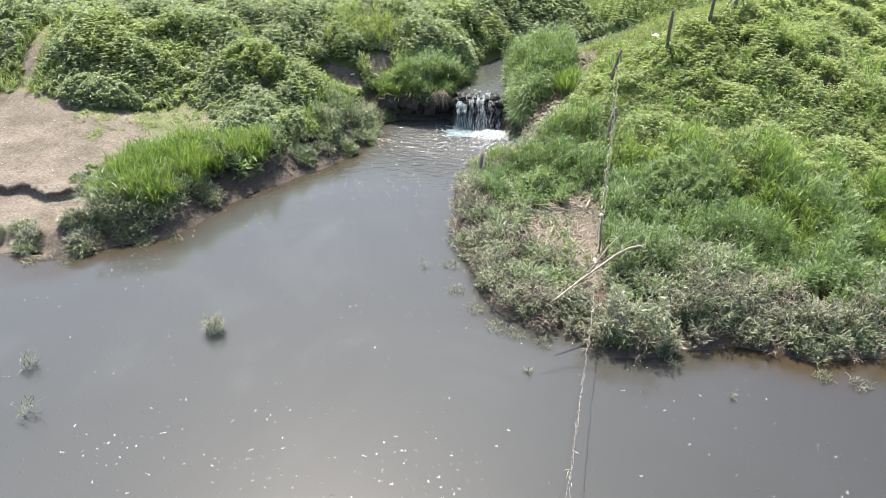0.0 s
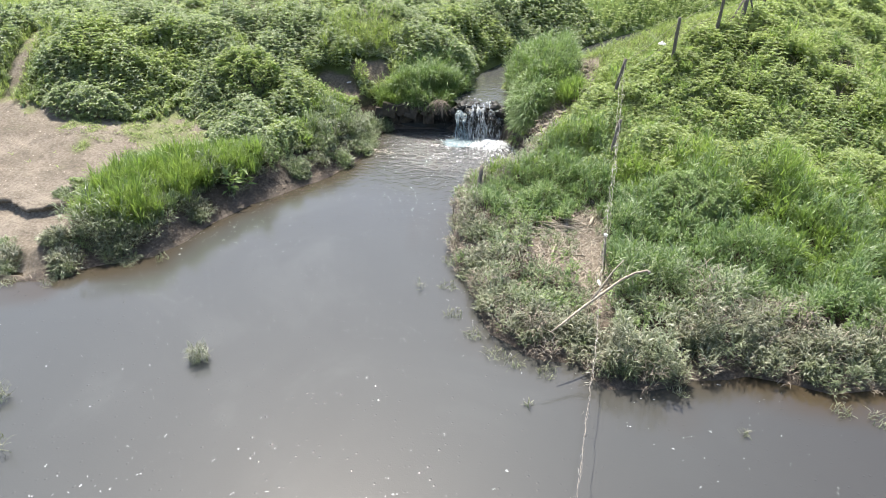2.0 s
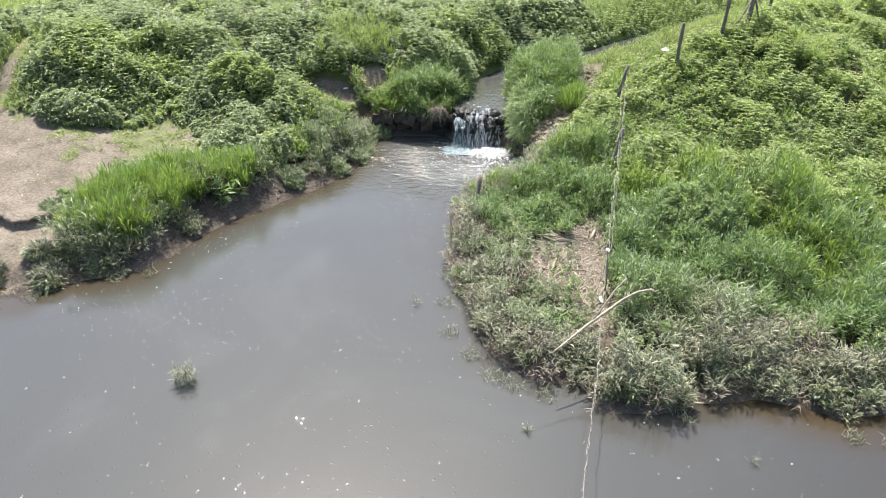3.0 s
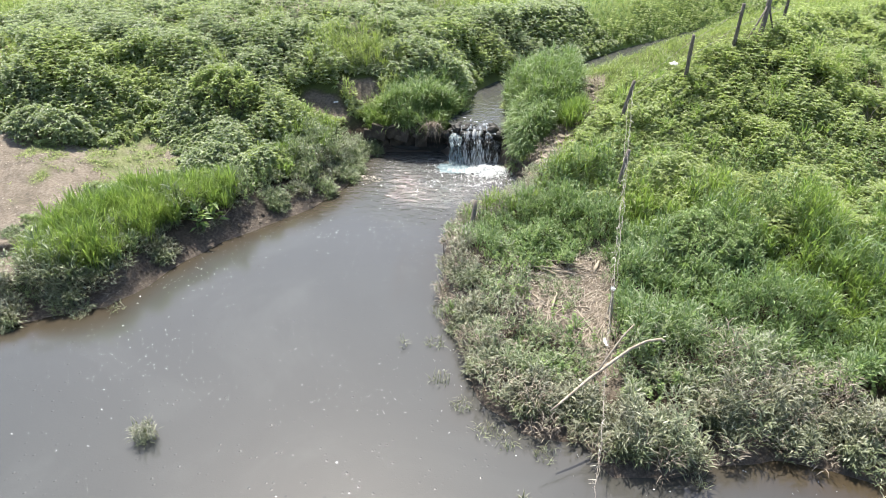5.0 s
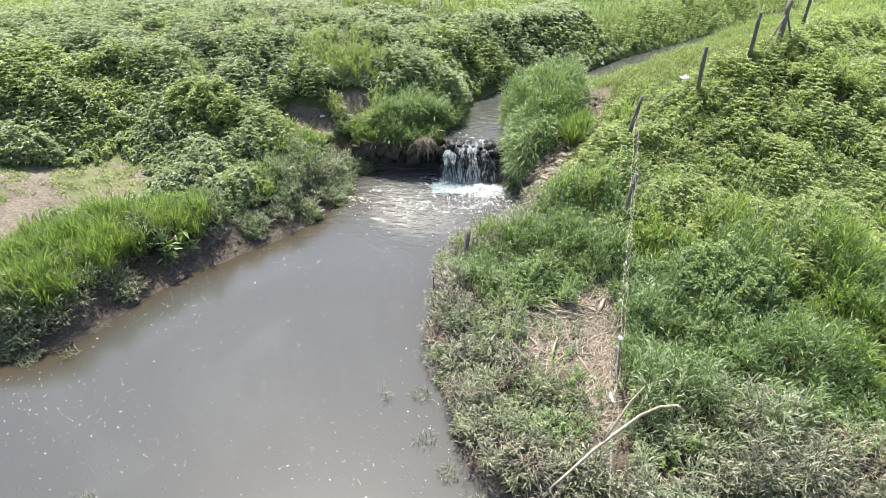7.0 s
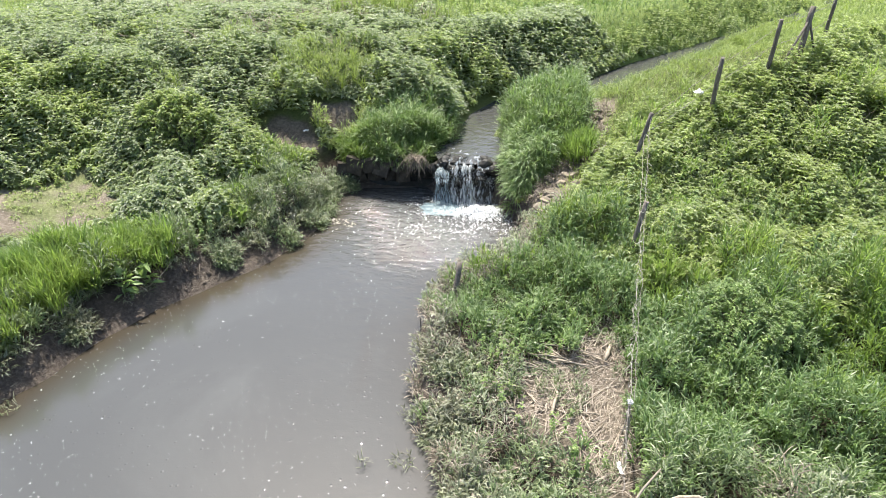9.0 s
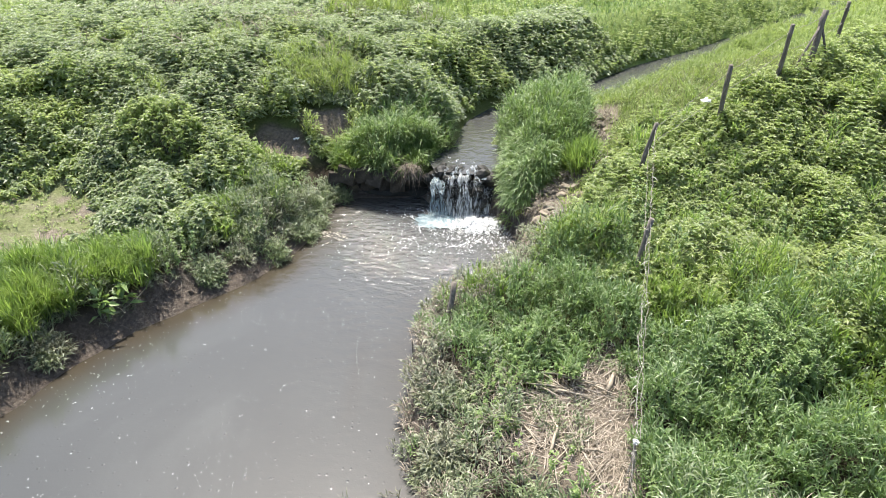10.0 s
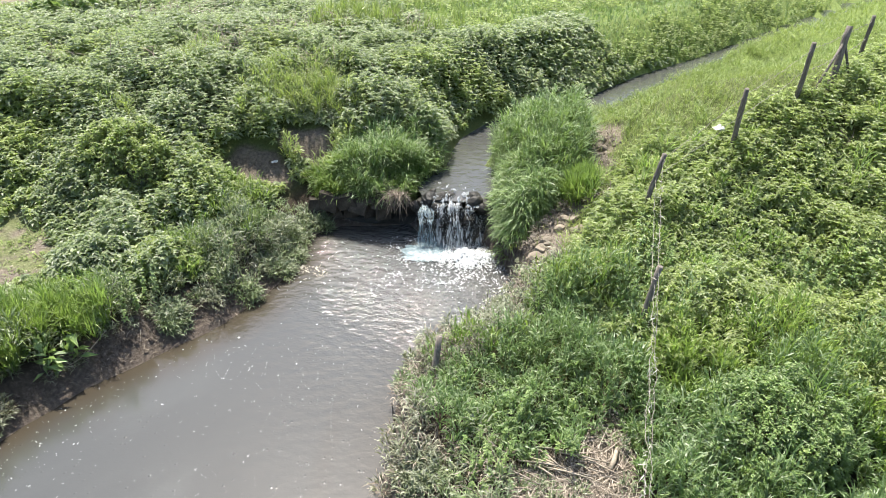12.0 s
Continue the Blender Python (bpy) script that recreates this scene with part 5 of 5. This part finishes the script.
bag = Leaves()
x, y = scatter(-6, 0, 24.6, 28.5, 7, lambda x, y: side_left(x, y) * off_stream(x, y) * (1 - hollow_mask(x, y)) * smooth(0.62, 0.8, 0.6 * vnoise(x, y, 1.0, 86) + 0.45 * np.exp(-((x + 3) / 1.5) ** 2 - ((y - 26.3) / 1.3) ** 2)))
tussocks(bag, x, y, 0.45 + 0.4 * vnoise(x, y, 0.6, 87), 40, 0.34, 0.018, 0.12, 1.2, 1.0, 2)
x, y = scatter(-4, 1, 32, 35, 6, lambda x, y: side_left(x, y) * off_stream(x, y) * smooth(0.5, 0.65, vnoise(x, y, 1.6, 88)))
tussocks(bag, x, y, 0.5 + 0.5 * vnoise(x, y, 0.6, 89), 36, 0.45, 0.026, 0.14, 1.3, 0.8, 2)
x, y = scatter(-8, -1.5, 24.5, 29, 9, lambda x, y: side_left(x, y) * off_stream(x, y) * (1 - hollow_mask(x, y)) * smooth(0.45, 0.65, 0.7 * vnoise(x, y, 1.3, 83) + 0.5 * np.exp(-((x + 4) / 2.2) ** 2 - ((y - 26) / 1.6) ** 2)))
tussocks(bag, x, y, 0.7 + 0.5 * vnoise(x, y, 0.6, 84), 46, 0.2, 0.022, 0.16, 1.0, 1.2, 2)
stuff("tall_grass", bag, MEADOW, "tall yellow-green grass among the nettles", "grass")
bag = Leaves()
x, y = scatter(2.3, 6, 19.5, 26.5, 16, lambda x, y: rubble_mask(x, y) * (shore_distance(x, y) > 0.05) * smooth(0.3, 0.6, vnoise(x, y, 0.5, 91)))
tussocks(bag, x, y, 0.08 + 0.25 * vnoise(x, y, 0.5, 92), 34, 0.24, 0.013, 0.12, 0.8, 1.7)
stuff("dead_grass", bag, STRAW, "dry pale grass among the stones of the eroded bank", "grass")


def clump(name, centre, radii, height, count, mat, label, length=0.5, rise=1.1, droop=1.7, category="grass clump", width=0.021, stem_mat=None):
    """A dome of tufts of arching blades, with their stalks."""
    thing = tagged(new(name), label, category)
    base = float(ground(np.array([centre[0]]), np.array([centre[1]]))[0]) if len(centre) < 3 else centre[2]
    thing.location = (centre[0], centre[1], base)
    tufts = max(6, count // 55)
    a, r = rng.uniform(0, 6.283, tufts), np.sqrt(rng.uniform(size=tufts))
    cx, cy = radii[0] * r * np.cos(a), radii[1] * r * np.sin(a)
    top = height * np.sqrt(np.clip(1 - 0.75 * r ** 2, 0, 1)) * rng.uniform(0.5, 1.15, tufts) * (0.75 + 0.5 * vnoise(cx + 30, cy + 30, 0.5, 96))
    own = np.repeat(np.arange(tufts), 52)
    n = len(own)
    az = rng.uniform(0, 6.283, n)
    sp = 0.16 * np.sqrt(rng.uniform(size=n))
    lx, ly = cx[own] + sp * np.cos(az), cy[own] + sp * np.sin(az)
    g = np.maximum(ground(centre[0] + lx, centre[1] + ly), base - 0.35) - base
    out = np.arctan2(cy, cx)[own]
    way = np.where(rng.uniform(size=n) < 0.35, out + rng.normal(0, 0.6, n), az + rng.normal(0, 0.5, n))
    bag = Leaves()
    bag.blade(np.stack([lx, ly, g + top[own] * rng.uniform(0.1, 0.95, n)], -1), way, rng.normal(rise, 0.3, n), length * rng.uniform(0.5, 1.2, n), width * rng.uniform(0.7, 1.4, n), rng.normal(droop, 0.45, n), 3 if length > 0.3 else 2)
    tagged(part("foliage", bag.mesh("foliage", mat), mat, thing), kind="stuff")
    bag = Leaves()
    m = tufts * 4
    own = np.repeat(np.arange(tufts), 4)
    lx, ly = cx[own] + rng.normal(0, 0.06, m), cy[own] + rng.normal(0, 0.06, m)
    g = np.maximum(ground(centre[0] + lx, centre[1] + ly), base - 0.35) - base
    bag.blade(np.stack([lx, ly, g - 0.03], -1), rng.uniform(0, 6.28, m), rng.normal(1.45, 0.1, m), top[own] * rng.uniform(0.9, 1.15, m), np.full(m, 0.012), rng.normal(0.15, 0.1, m))
    tagged(part("stalk_work", bag.mesh("stalk_work", DULL), DULL, thing), kind="stuff")
    return thing


clump("reed_clump", (-0.8, 24.45, 0.98), (1.15, 0.95), 1.2, 11000, REED, "rounded clump of long arching grass above the weir wall", 0.44)
clump("reed_clump", (-1.85, 24.3, 0.95), (0.75, 0.6), 0.85, 4200, BRIGHT, "small clump of bright arching grass beside the weir", 0.45)
clump("reed_clump", (0.0, 25.1, 1.05), (0.75, 0.75), 0.95, 5000, REED, "tall clump of grass at the stream edge", 0.4)
clump("reed_clump", (3.55, 25.2, 1.1), (1.25, 2.2), 1.65, 19000, REED, "tall dense bed of green reeds beside the stream", 0.38)
clump("reed_clump", (3.02, 23.15, 0.6), (0.75, 0.95), 1.35, 9500, REED, "reeds drooping over the edge of the waterfall", 0.4, 0.8, 2.2)
clump("reed_clump", (3.3, 24.0, 0.9), (0.85, 0.7), 1.5, 8000, REED, "tall reeds between the weir and the stony bank", 0.38)
clump("reed_clump", (2.78, 22.5, 0.3), (0.35, 0.6), 0.95, 4200, REED, "reeds hanging down the bank to the pool", 0.42, 0.5, 2.0)
clump("reed_clump", (4.15, 22.6), (0.4, 0.5), 0.75, 2200, BRIGHT, "upright tuft of bright grass among the stones", 0.45, 1.3, 0.8)


def shrub(name, centre, radii, height, count, mat, size, label):
    """A leafy dome of sprigs: each a stem with leaves round it."""
    thing = tagged(new(name), label, "shrub")
    base = float(ground(np.array([centre[0]]), np.array([centre[1]]))[0])
    thing.location = (centre[0], centre[1], base)
    n = count // 12
    a, r = rng.uniform(0, 6.283, n), np.sqrt(rng.uniform(size=n))
    lx, ly = radii[0] * r * np.cos(a), radii[1] * r * np.sin(a)
    g = ground(centre[0] + lx, centre[1] + ly) - base
    top = height * np.sqrt(np.clip(1 - r ** 2, 0.03, 1)) * (0.65 + 0.6 * mound(lx + 20, ly + 20, 90, 0.5)) * rng.uniform(0.8, 1.1, n)
    bag, turn = Leaves(), rng.uniform(0, 6.283, n)
    tilt = 0.35 * r
    for k in range(12):
        u = rng.uniform(0.0, 0.3, n) if k > 3 else rng.uniform(0, 0.06, n)
        p = np.stack([lx + 0.1 * tilt * np.cos(a) * (1 - u), ly + 0.1 * tilt * np.sin(a) * (1 - u), g + top * (1 - u)], -1)
        length = size * rng.uniform(0.55, 1.25, n)
        bag.leaf(p, turn + k * 2.4 + rng.normal(0, 0.3, n), rng.normal(0.2, 0.35, n), length, length * rng.uniform(0.38, 0.6, n))
    tagged(part("foliage", bag.mesh("foliage", mat), mat, thing), kind="stuff")
    bag = Leaves()
    bag.blade(np.stack([0.6 * lx, 0.6 * ly, g - 0.05], -1), a, 1.5 - 0.4 * r, top * 0.95, np.full(n, 0.014), np.full(n, 0.1))
    tagged(part("stem_work", bag.mesh("stem_work", ROOT), ROOT, thing), kind="stuff")
    return thing


shrub("shrub", (6.25, 15.75), (1.15, 1.0), 1.1, 26000, HERB, 0.06, "rounded dark green shrub in the grass")
shrub("shrub", (-6.35, 19.9), (0.95, 0.7), 0.95, 7000, BRAMBLE, 0.13, "leafy bush on the edge of the bank")
shrub("shrub", (-5.1, 20.3), (0.8, 0.6), 0.8, 5000, NETTLE, 0.12, "leafy bush above the pool")
shrub("shrub", (-7.0, 23.3), (1.3, 0.9), 1.3, 9000, NETTLE, 0.12, "tall leafy bush on the hillside")
for x, y, r, hgt in ((-16.3, 23.3, 1.0, 0.7), (-16.6, 25.2, 1.2, 0.9), (-17.6, 22.4, 1.1, 0.6)):
    shrub("shrub", (x, y), (r, 0.8 * r), hgt, 6500, BRAMBLE, 0.12, "low bramble bush beyond the trodden track")
shrub("shrub", (-11.6, 20.9), (1.3, 0.7), 0.8, 7000, BRAMBLE, 0.12, "low bramble bush beside the bare ground")


for x, y, r, hgt in [(-8.9, 13.6, 0.3, 0.4), (-10.3, 13.55, 0.24, 0.26), (-9.3, 14.1, 0.2, 0.35), (-7.9, 14.4, 0.5, 0.4), 
                     (-3.55, 20.35, 0.5, 0.5), (-2.95, 21.2, 0.35, 0.45), (-2.85, 21.9, 0.35, 0.5), (-2.8, 22.6, 0.35, 0.55), (-2.45, 23.35, 0.35, 0.5), (-4.55, 19.0, 0.3, 0.4), (-6.6, 16.2, 0.3, 0.35)]:
    clump("grass_tuft", (x, y), (r, r), hgt, 1300, DULL if y > 18.5 else SILTY, "tuft of dusty grass drooping over the muddy edge", 0.18, 0.75, 1.7, "grass tuft", 0.02)
for x, y, r, hgt in [(0.8, 15.3, 0.34, 0.4), (0.95, 14.0, 0.34, 0.4), (1.3, 12.6, 0.36, 0.4), (2.0, 11.6, 0.36, 0.45), (2.9, 11.4, 0.36, 0.45), (3.6, 10.75, 0.45, 0.55), (4.3, 10.7, 0.4, 0.5), (5.3, 11.3, 0.4, 0.5), (6.6, 11.1, 0.45, 0.55),
                     (7.5, 10.9, 0.45, 0.6), (8.6, 11.0, 0.5, 0.6)]:
    clump("grass_tuft", (x, y), (r, r), hgt * 1.15, 1700, SILTY, "tuft of silt-grey reed grass at the water's edge", 0.17, 0.75, 1.6, "grass tuft", 0.02)


# weeds standing in the water
def water_weed(at, radius, height, count, label):
    bag = Leaves()
    n = count
    a, r = rng.uniform(0, 6.283, n), radius * np.sqrt(rng.uniform(size=n))
    p = np.stack([r * np.cos(a), r * np.sin(a), rng.uniform(-0.05, height * 0.6, n)], -1)
    bag.blade(p, rng.uniform(0, 6.28, n), rng.normal(0.9, 0.4, n), rng.uniform(0.08, 0.22, n), rng.uniform(0.008, 0.014, n), rng.normal(1.3, 0.5, n))
    ob = new("water_weed")
    ob.location = (*at, 0)
    tagged(part("foliage", bag.mesh("foliage", SILTY), SILTY, ob), kind="stuff")
    return tagged(ob, label, "weed", "weeds standing in the river")


water_weed((-4.7, 10.55), 0.19, 0.5, 360, "small silty weed tuft standing in the water")
water_weed((-7.85, 9.3), 0.14, 0.45, 90, "sparse grey weed stems standing in the water")
water_weed((-7.2, 8.1), 0.16, 0.5, 60, "bare pale weed stems standing in the water")
water_weed((-0.45, 13.3), 0.09, 0.25, 22, "few thin stems sticking out of the water")
water_weed((1.75, 9.6), 0.06, 0.12, 24, "tiny weed tip at the water surface")
water_weed((5.56, 9.05), 0.06, 0.12, 20, "tiny weed tip at the water surface")
for n, (x, y) in enumerate([(0.35, 12.3), (0.75, 11.6), (1.2, 11.0), (1.55, 10.75), (2.2, 10.5), (0.25, 14.4), (0.2, 13.4), (4.7, 10.1), (7.6, 9.7), (8.2, 9.5), (-7.6, 13.9), (-6.9, 14.2), (-9.0, 13.0), (-9.9, 12.95)]):
    water_weed((x, y), 0.2, 0.1, 60, "flattened silty grass trailing in the shallows")


for x, y, r, hgt in [(-9.75, 15.9, 0.16, 0.14), (-10.15, 16.1, 0.12, 0.1), (-9.55, 16.5, 0.2, 0.16), (-10.6, 14.0, 0.2, 0.2), (-11.3, 13.7, 0.25, 0.22), (-8.75, 14.25, 0.25, 0.4)]:
    clump("grass_tuft", (x, y), (r, r), hgt, 500, DULL, "small dusty green tuft by the broken bank edge", 0.13, 0.8, 1.5, "grass tuft", 0.014)


# dock plants with broad leaves
def dock(at, size, lift=0.0):
    bag = Leaves()
    n = 26
    z = float(ground(np.array([at[0]]), np.array([at[1]]))[0])
    p = np.stack([rng.normal(0, 0.08 + 0.3 * lift, n), rng.normal(0, 0.08 + 0.3 * lift, n), lift + rng.uniform(0.05, 0.55, n)], -1)
    length = size * rng.uniform(0.6, 1.1, n)
    bag.leaf(p, rng.uniform(0, 6.28, n), rng.normal(0.1, 0.5, n), length, length * 0.4)
    ob = new("dock_plant")
    ob.location = (*at, z)
    tagged(part("foliage", bag.mesh("foliage", DOCK), DOCK, ob), kind="stuff")
    return tagged(ob, "dock plant with broad green leaves on the bank", "plant")


for at in ((-6.0, 17.2), (-6.25, 17.45), (-5.8, 17.6), (-10.2, 26.0), (-10.6, 26.4)):
    dock(at, 0.3)
for at in ((-14.1, 33.6), (-13.7, 34.1), (-14.6, 33.4), (-13.2, 34.0)):
    dock(at, 0.55, 0.5)


# litter left by floods along the water's edge
bag = Leaves()
x, y = scatter(-10, 9, 9.5, 23, 85, lambda x, y: smooth(-0.22, 0.0, shore_distance(x, y)) * smooth(0.4, 0.15, shore_distance(x, y)) * smooth(0.3, 0.6, vnoise(x, y, 0.6, 103)))
n = len(x)
bag.blade(np.stack([x, y, np.maximum(ground(x, y), 0) + rng.uniform(0.008, 0.05, n)], -1), rng.uniform(0, 6.28, n), rng.normal(0.1, 0.2, n), rng.uniform(0.05, 0.24, n), rng.uniform(0.006, 0.014, n), rng.normal(0.2, 0.2, n), 2)
x, y = scatter(-8.5, -2.7, 13.6, 22, 95, lambda x, y: side_left(x, y) * smooth(0.3, 0.45, shore_distance(x, y)) * smooth(0.85, 0.6, shore_distance(x, y)) * smooth(0.35, 0.6, vnoise(x, y, 0.5, 104)))
n = len(x)
bag.blade(np.stack([x, y, ground(x, y) + rng.uniform(0.0, 0.12, n)], -1), rng.normal(-0.8, 0.7, n), rng.normal(0.1, 0.4, n), rng.uniform(0.12, 0.45, n), rng.uniform(0.006, 0.014, n), rng.normal(1.0, 0.4, n), 2)
bag_k = Leaves()
x, y = scatter(-8.6, -2.7, 13.6, 22.4, 13, lambda x, y: side_left(x, y) * smooth(0.2, 0.35, shore_distance(x, y)) * smooth(0.75, 0.5, shore_distance(x, y)) * smooth(0.35, 0.6, vnoise(x, y, 0.6, 106)))
tussocks(bag_k, x, y, 0.07 + 0.17 * vnoise(x, y, 0.4, 107), 34, 0.17, 0.015, 0.1, 0.7, 1.7, 2)
stuff("dusty_grass", bag_k, SILTY, "small grey tufts rooted in the muddy bank", "grass")
stuff("flood_litter", bag, STRAW, "pale dead stems stranded along the muddy edge", "litter")


# straw and flood litter
def straw():
    bag = Leaves()
    x, y = scatter(1.8, 4.6, 12.0, 17.4, 230, lambda x, y: straw_mask(x, y))
    n = len(x)
    for k in range(2):
        bag.blade(np.stack([x, y, ground(x, y) + rng.uniform(0.01, 0.1, n)], -1), rng.normal(1.2, 0.9, n), rng.normal(0.05, 0.15, n), rng.uniform(0.15, 0.5, n), rng.uniform(0.006, 0.014, n), rng.normal(0.1, 0.2, n))
    stuff("straw", bag, FLAT, "flattened dry straw and flood debris on the bank", "straw")
    r = random.Random(9)
    for n in range(40):
        x, y = (r.uniform(2.3, 4.0), r.uniform(13.2, 16.4)) if n < 22 else (r.gauss(3.05, 0.28), r.gauss(15.3, 0.16))
        z = float(ground(np.array([x]), np.array([y]))[0]) + (0.06 if n < 22 else r.uniform(0.06, 0.16))
        a, L = (r.uniform(0, 3.14), r.uniform(0.25, 0.8)) if n < 22 else (r.gauss(-0.55, 0.3), r.uniform(0.4, 0.95))
        bm = bmesh.new()
        c = Vector((math.cos(a), math.sin(a), r.gauss(0, 0.05)))
        tube(bm, [c * (-L / 2), c * 0 + Vector((0, 0, 0.02)), c * (L / 2)], [0.014, 0.013, 0.008], 6)
        ob = part("stick", bm, DRIFT)
        ob.location = (x, y, z)
        tagged(ob, "short bleached stick lying on the straw", "stick", "sticks on the straw")



def driftwood(name, ends, radii, label, sides=7):
    """A weathered round of wood between its ends, a little bent."""
    r = random.Random(len(label) + int(100 * radii[0]))
    a, b = Vector(ends[0]), Vector(ends[1])
    bm = bmesh.new()
    pts = [a.lerp(b, k / 6) + Vector((r.gauss(0, 0.012), r.gauss(0, 0.012), 0.03 * math.sin(math.pi * k / 6))) for k in range(7)]
    tube(bm, pts, [radii[0] + (radii[1] - radii[0]) * k / 6 + r.gauss(0, 0.06) * radii[0] for k in range(7)], sides)
    return tagged(part(name, bm, DRIFT), label, "driftwood")


def at_ground(x, y, up):
    return x, y, float(ground(np.array([x]), np.array([y]))[0]) + up


straw()
driftwood("log", (at_ground(2.66, 14.0, 0.07), at_ground(2.82, 14.5, 0.09)), (0.027, 0.024), "short pale barkless log lying on the straw")
driftwood("log", (at_ground(3.76, 15.25, 0.08), at_ground(3.92, 15.6, 0.08)), (0.042, 0.032), "stubby bleached log on flattened straw")
driftwood("log", (at_ground(3.18, 14.1, 0.07), at_ground(3.2, 14.5, 0.08)), (0.022, 0.018), "thin pale stick among flood straw")
driftwood("log", (at_ground(3.2, 14.08, 0.07), at_ground(3.5, 14.05, 0.07)), (0.02, 0.016), "thin bleached stick lying across the straw")
for x, y, top in ((0.3, 16.65, 0.5), (0.36, 16.3, 0.42), (0.33, 15.95, 0.36)):
    bm = bmesh.new()
    tube(bm, [(x, y, -0.4), (x + 0.01, y + 0.02, 0.1), (x - 0.015, y + 0.04, top)], [0.022, 0.02, 0.014], 6)
    tagged(part("stake", bm, WOOD), "thin dark broken stake standing at the water's edge", "stake")
bm = bmesh.new()
tube(bm, [at_ground(-5.86, 17.38, 0.04), at_ground(-5.72, 17.55, 0.1), at_ground(-5.58, 17.75, 0.14), at_ground(-5.42, 18.18, 0.12)], [0.011, 0.011, 0.01, 0.007], 6)
tagged(part("cane", bm, DRIFT), "pale curved cane lying on the muddy bank", "cane")
bag = Leaves()
x, y = scatter(2.0, 4.3, 12.3, 16.3, 26, lambda x, y: straw_mask(x, y) * smooth(0.38, 0.6, vnoise(x, y, 0.45, 124)))
tussocks(bag, x, y, 0.04 + 0.22 * vnoise(x, y, 0.3, 125), 30, 0.13, 0.014, 0.1, 0.8, 1.5, 2)
stuff("dusty_grass", bag, DULL, "short thin grass growing through the straw", "grass")
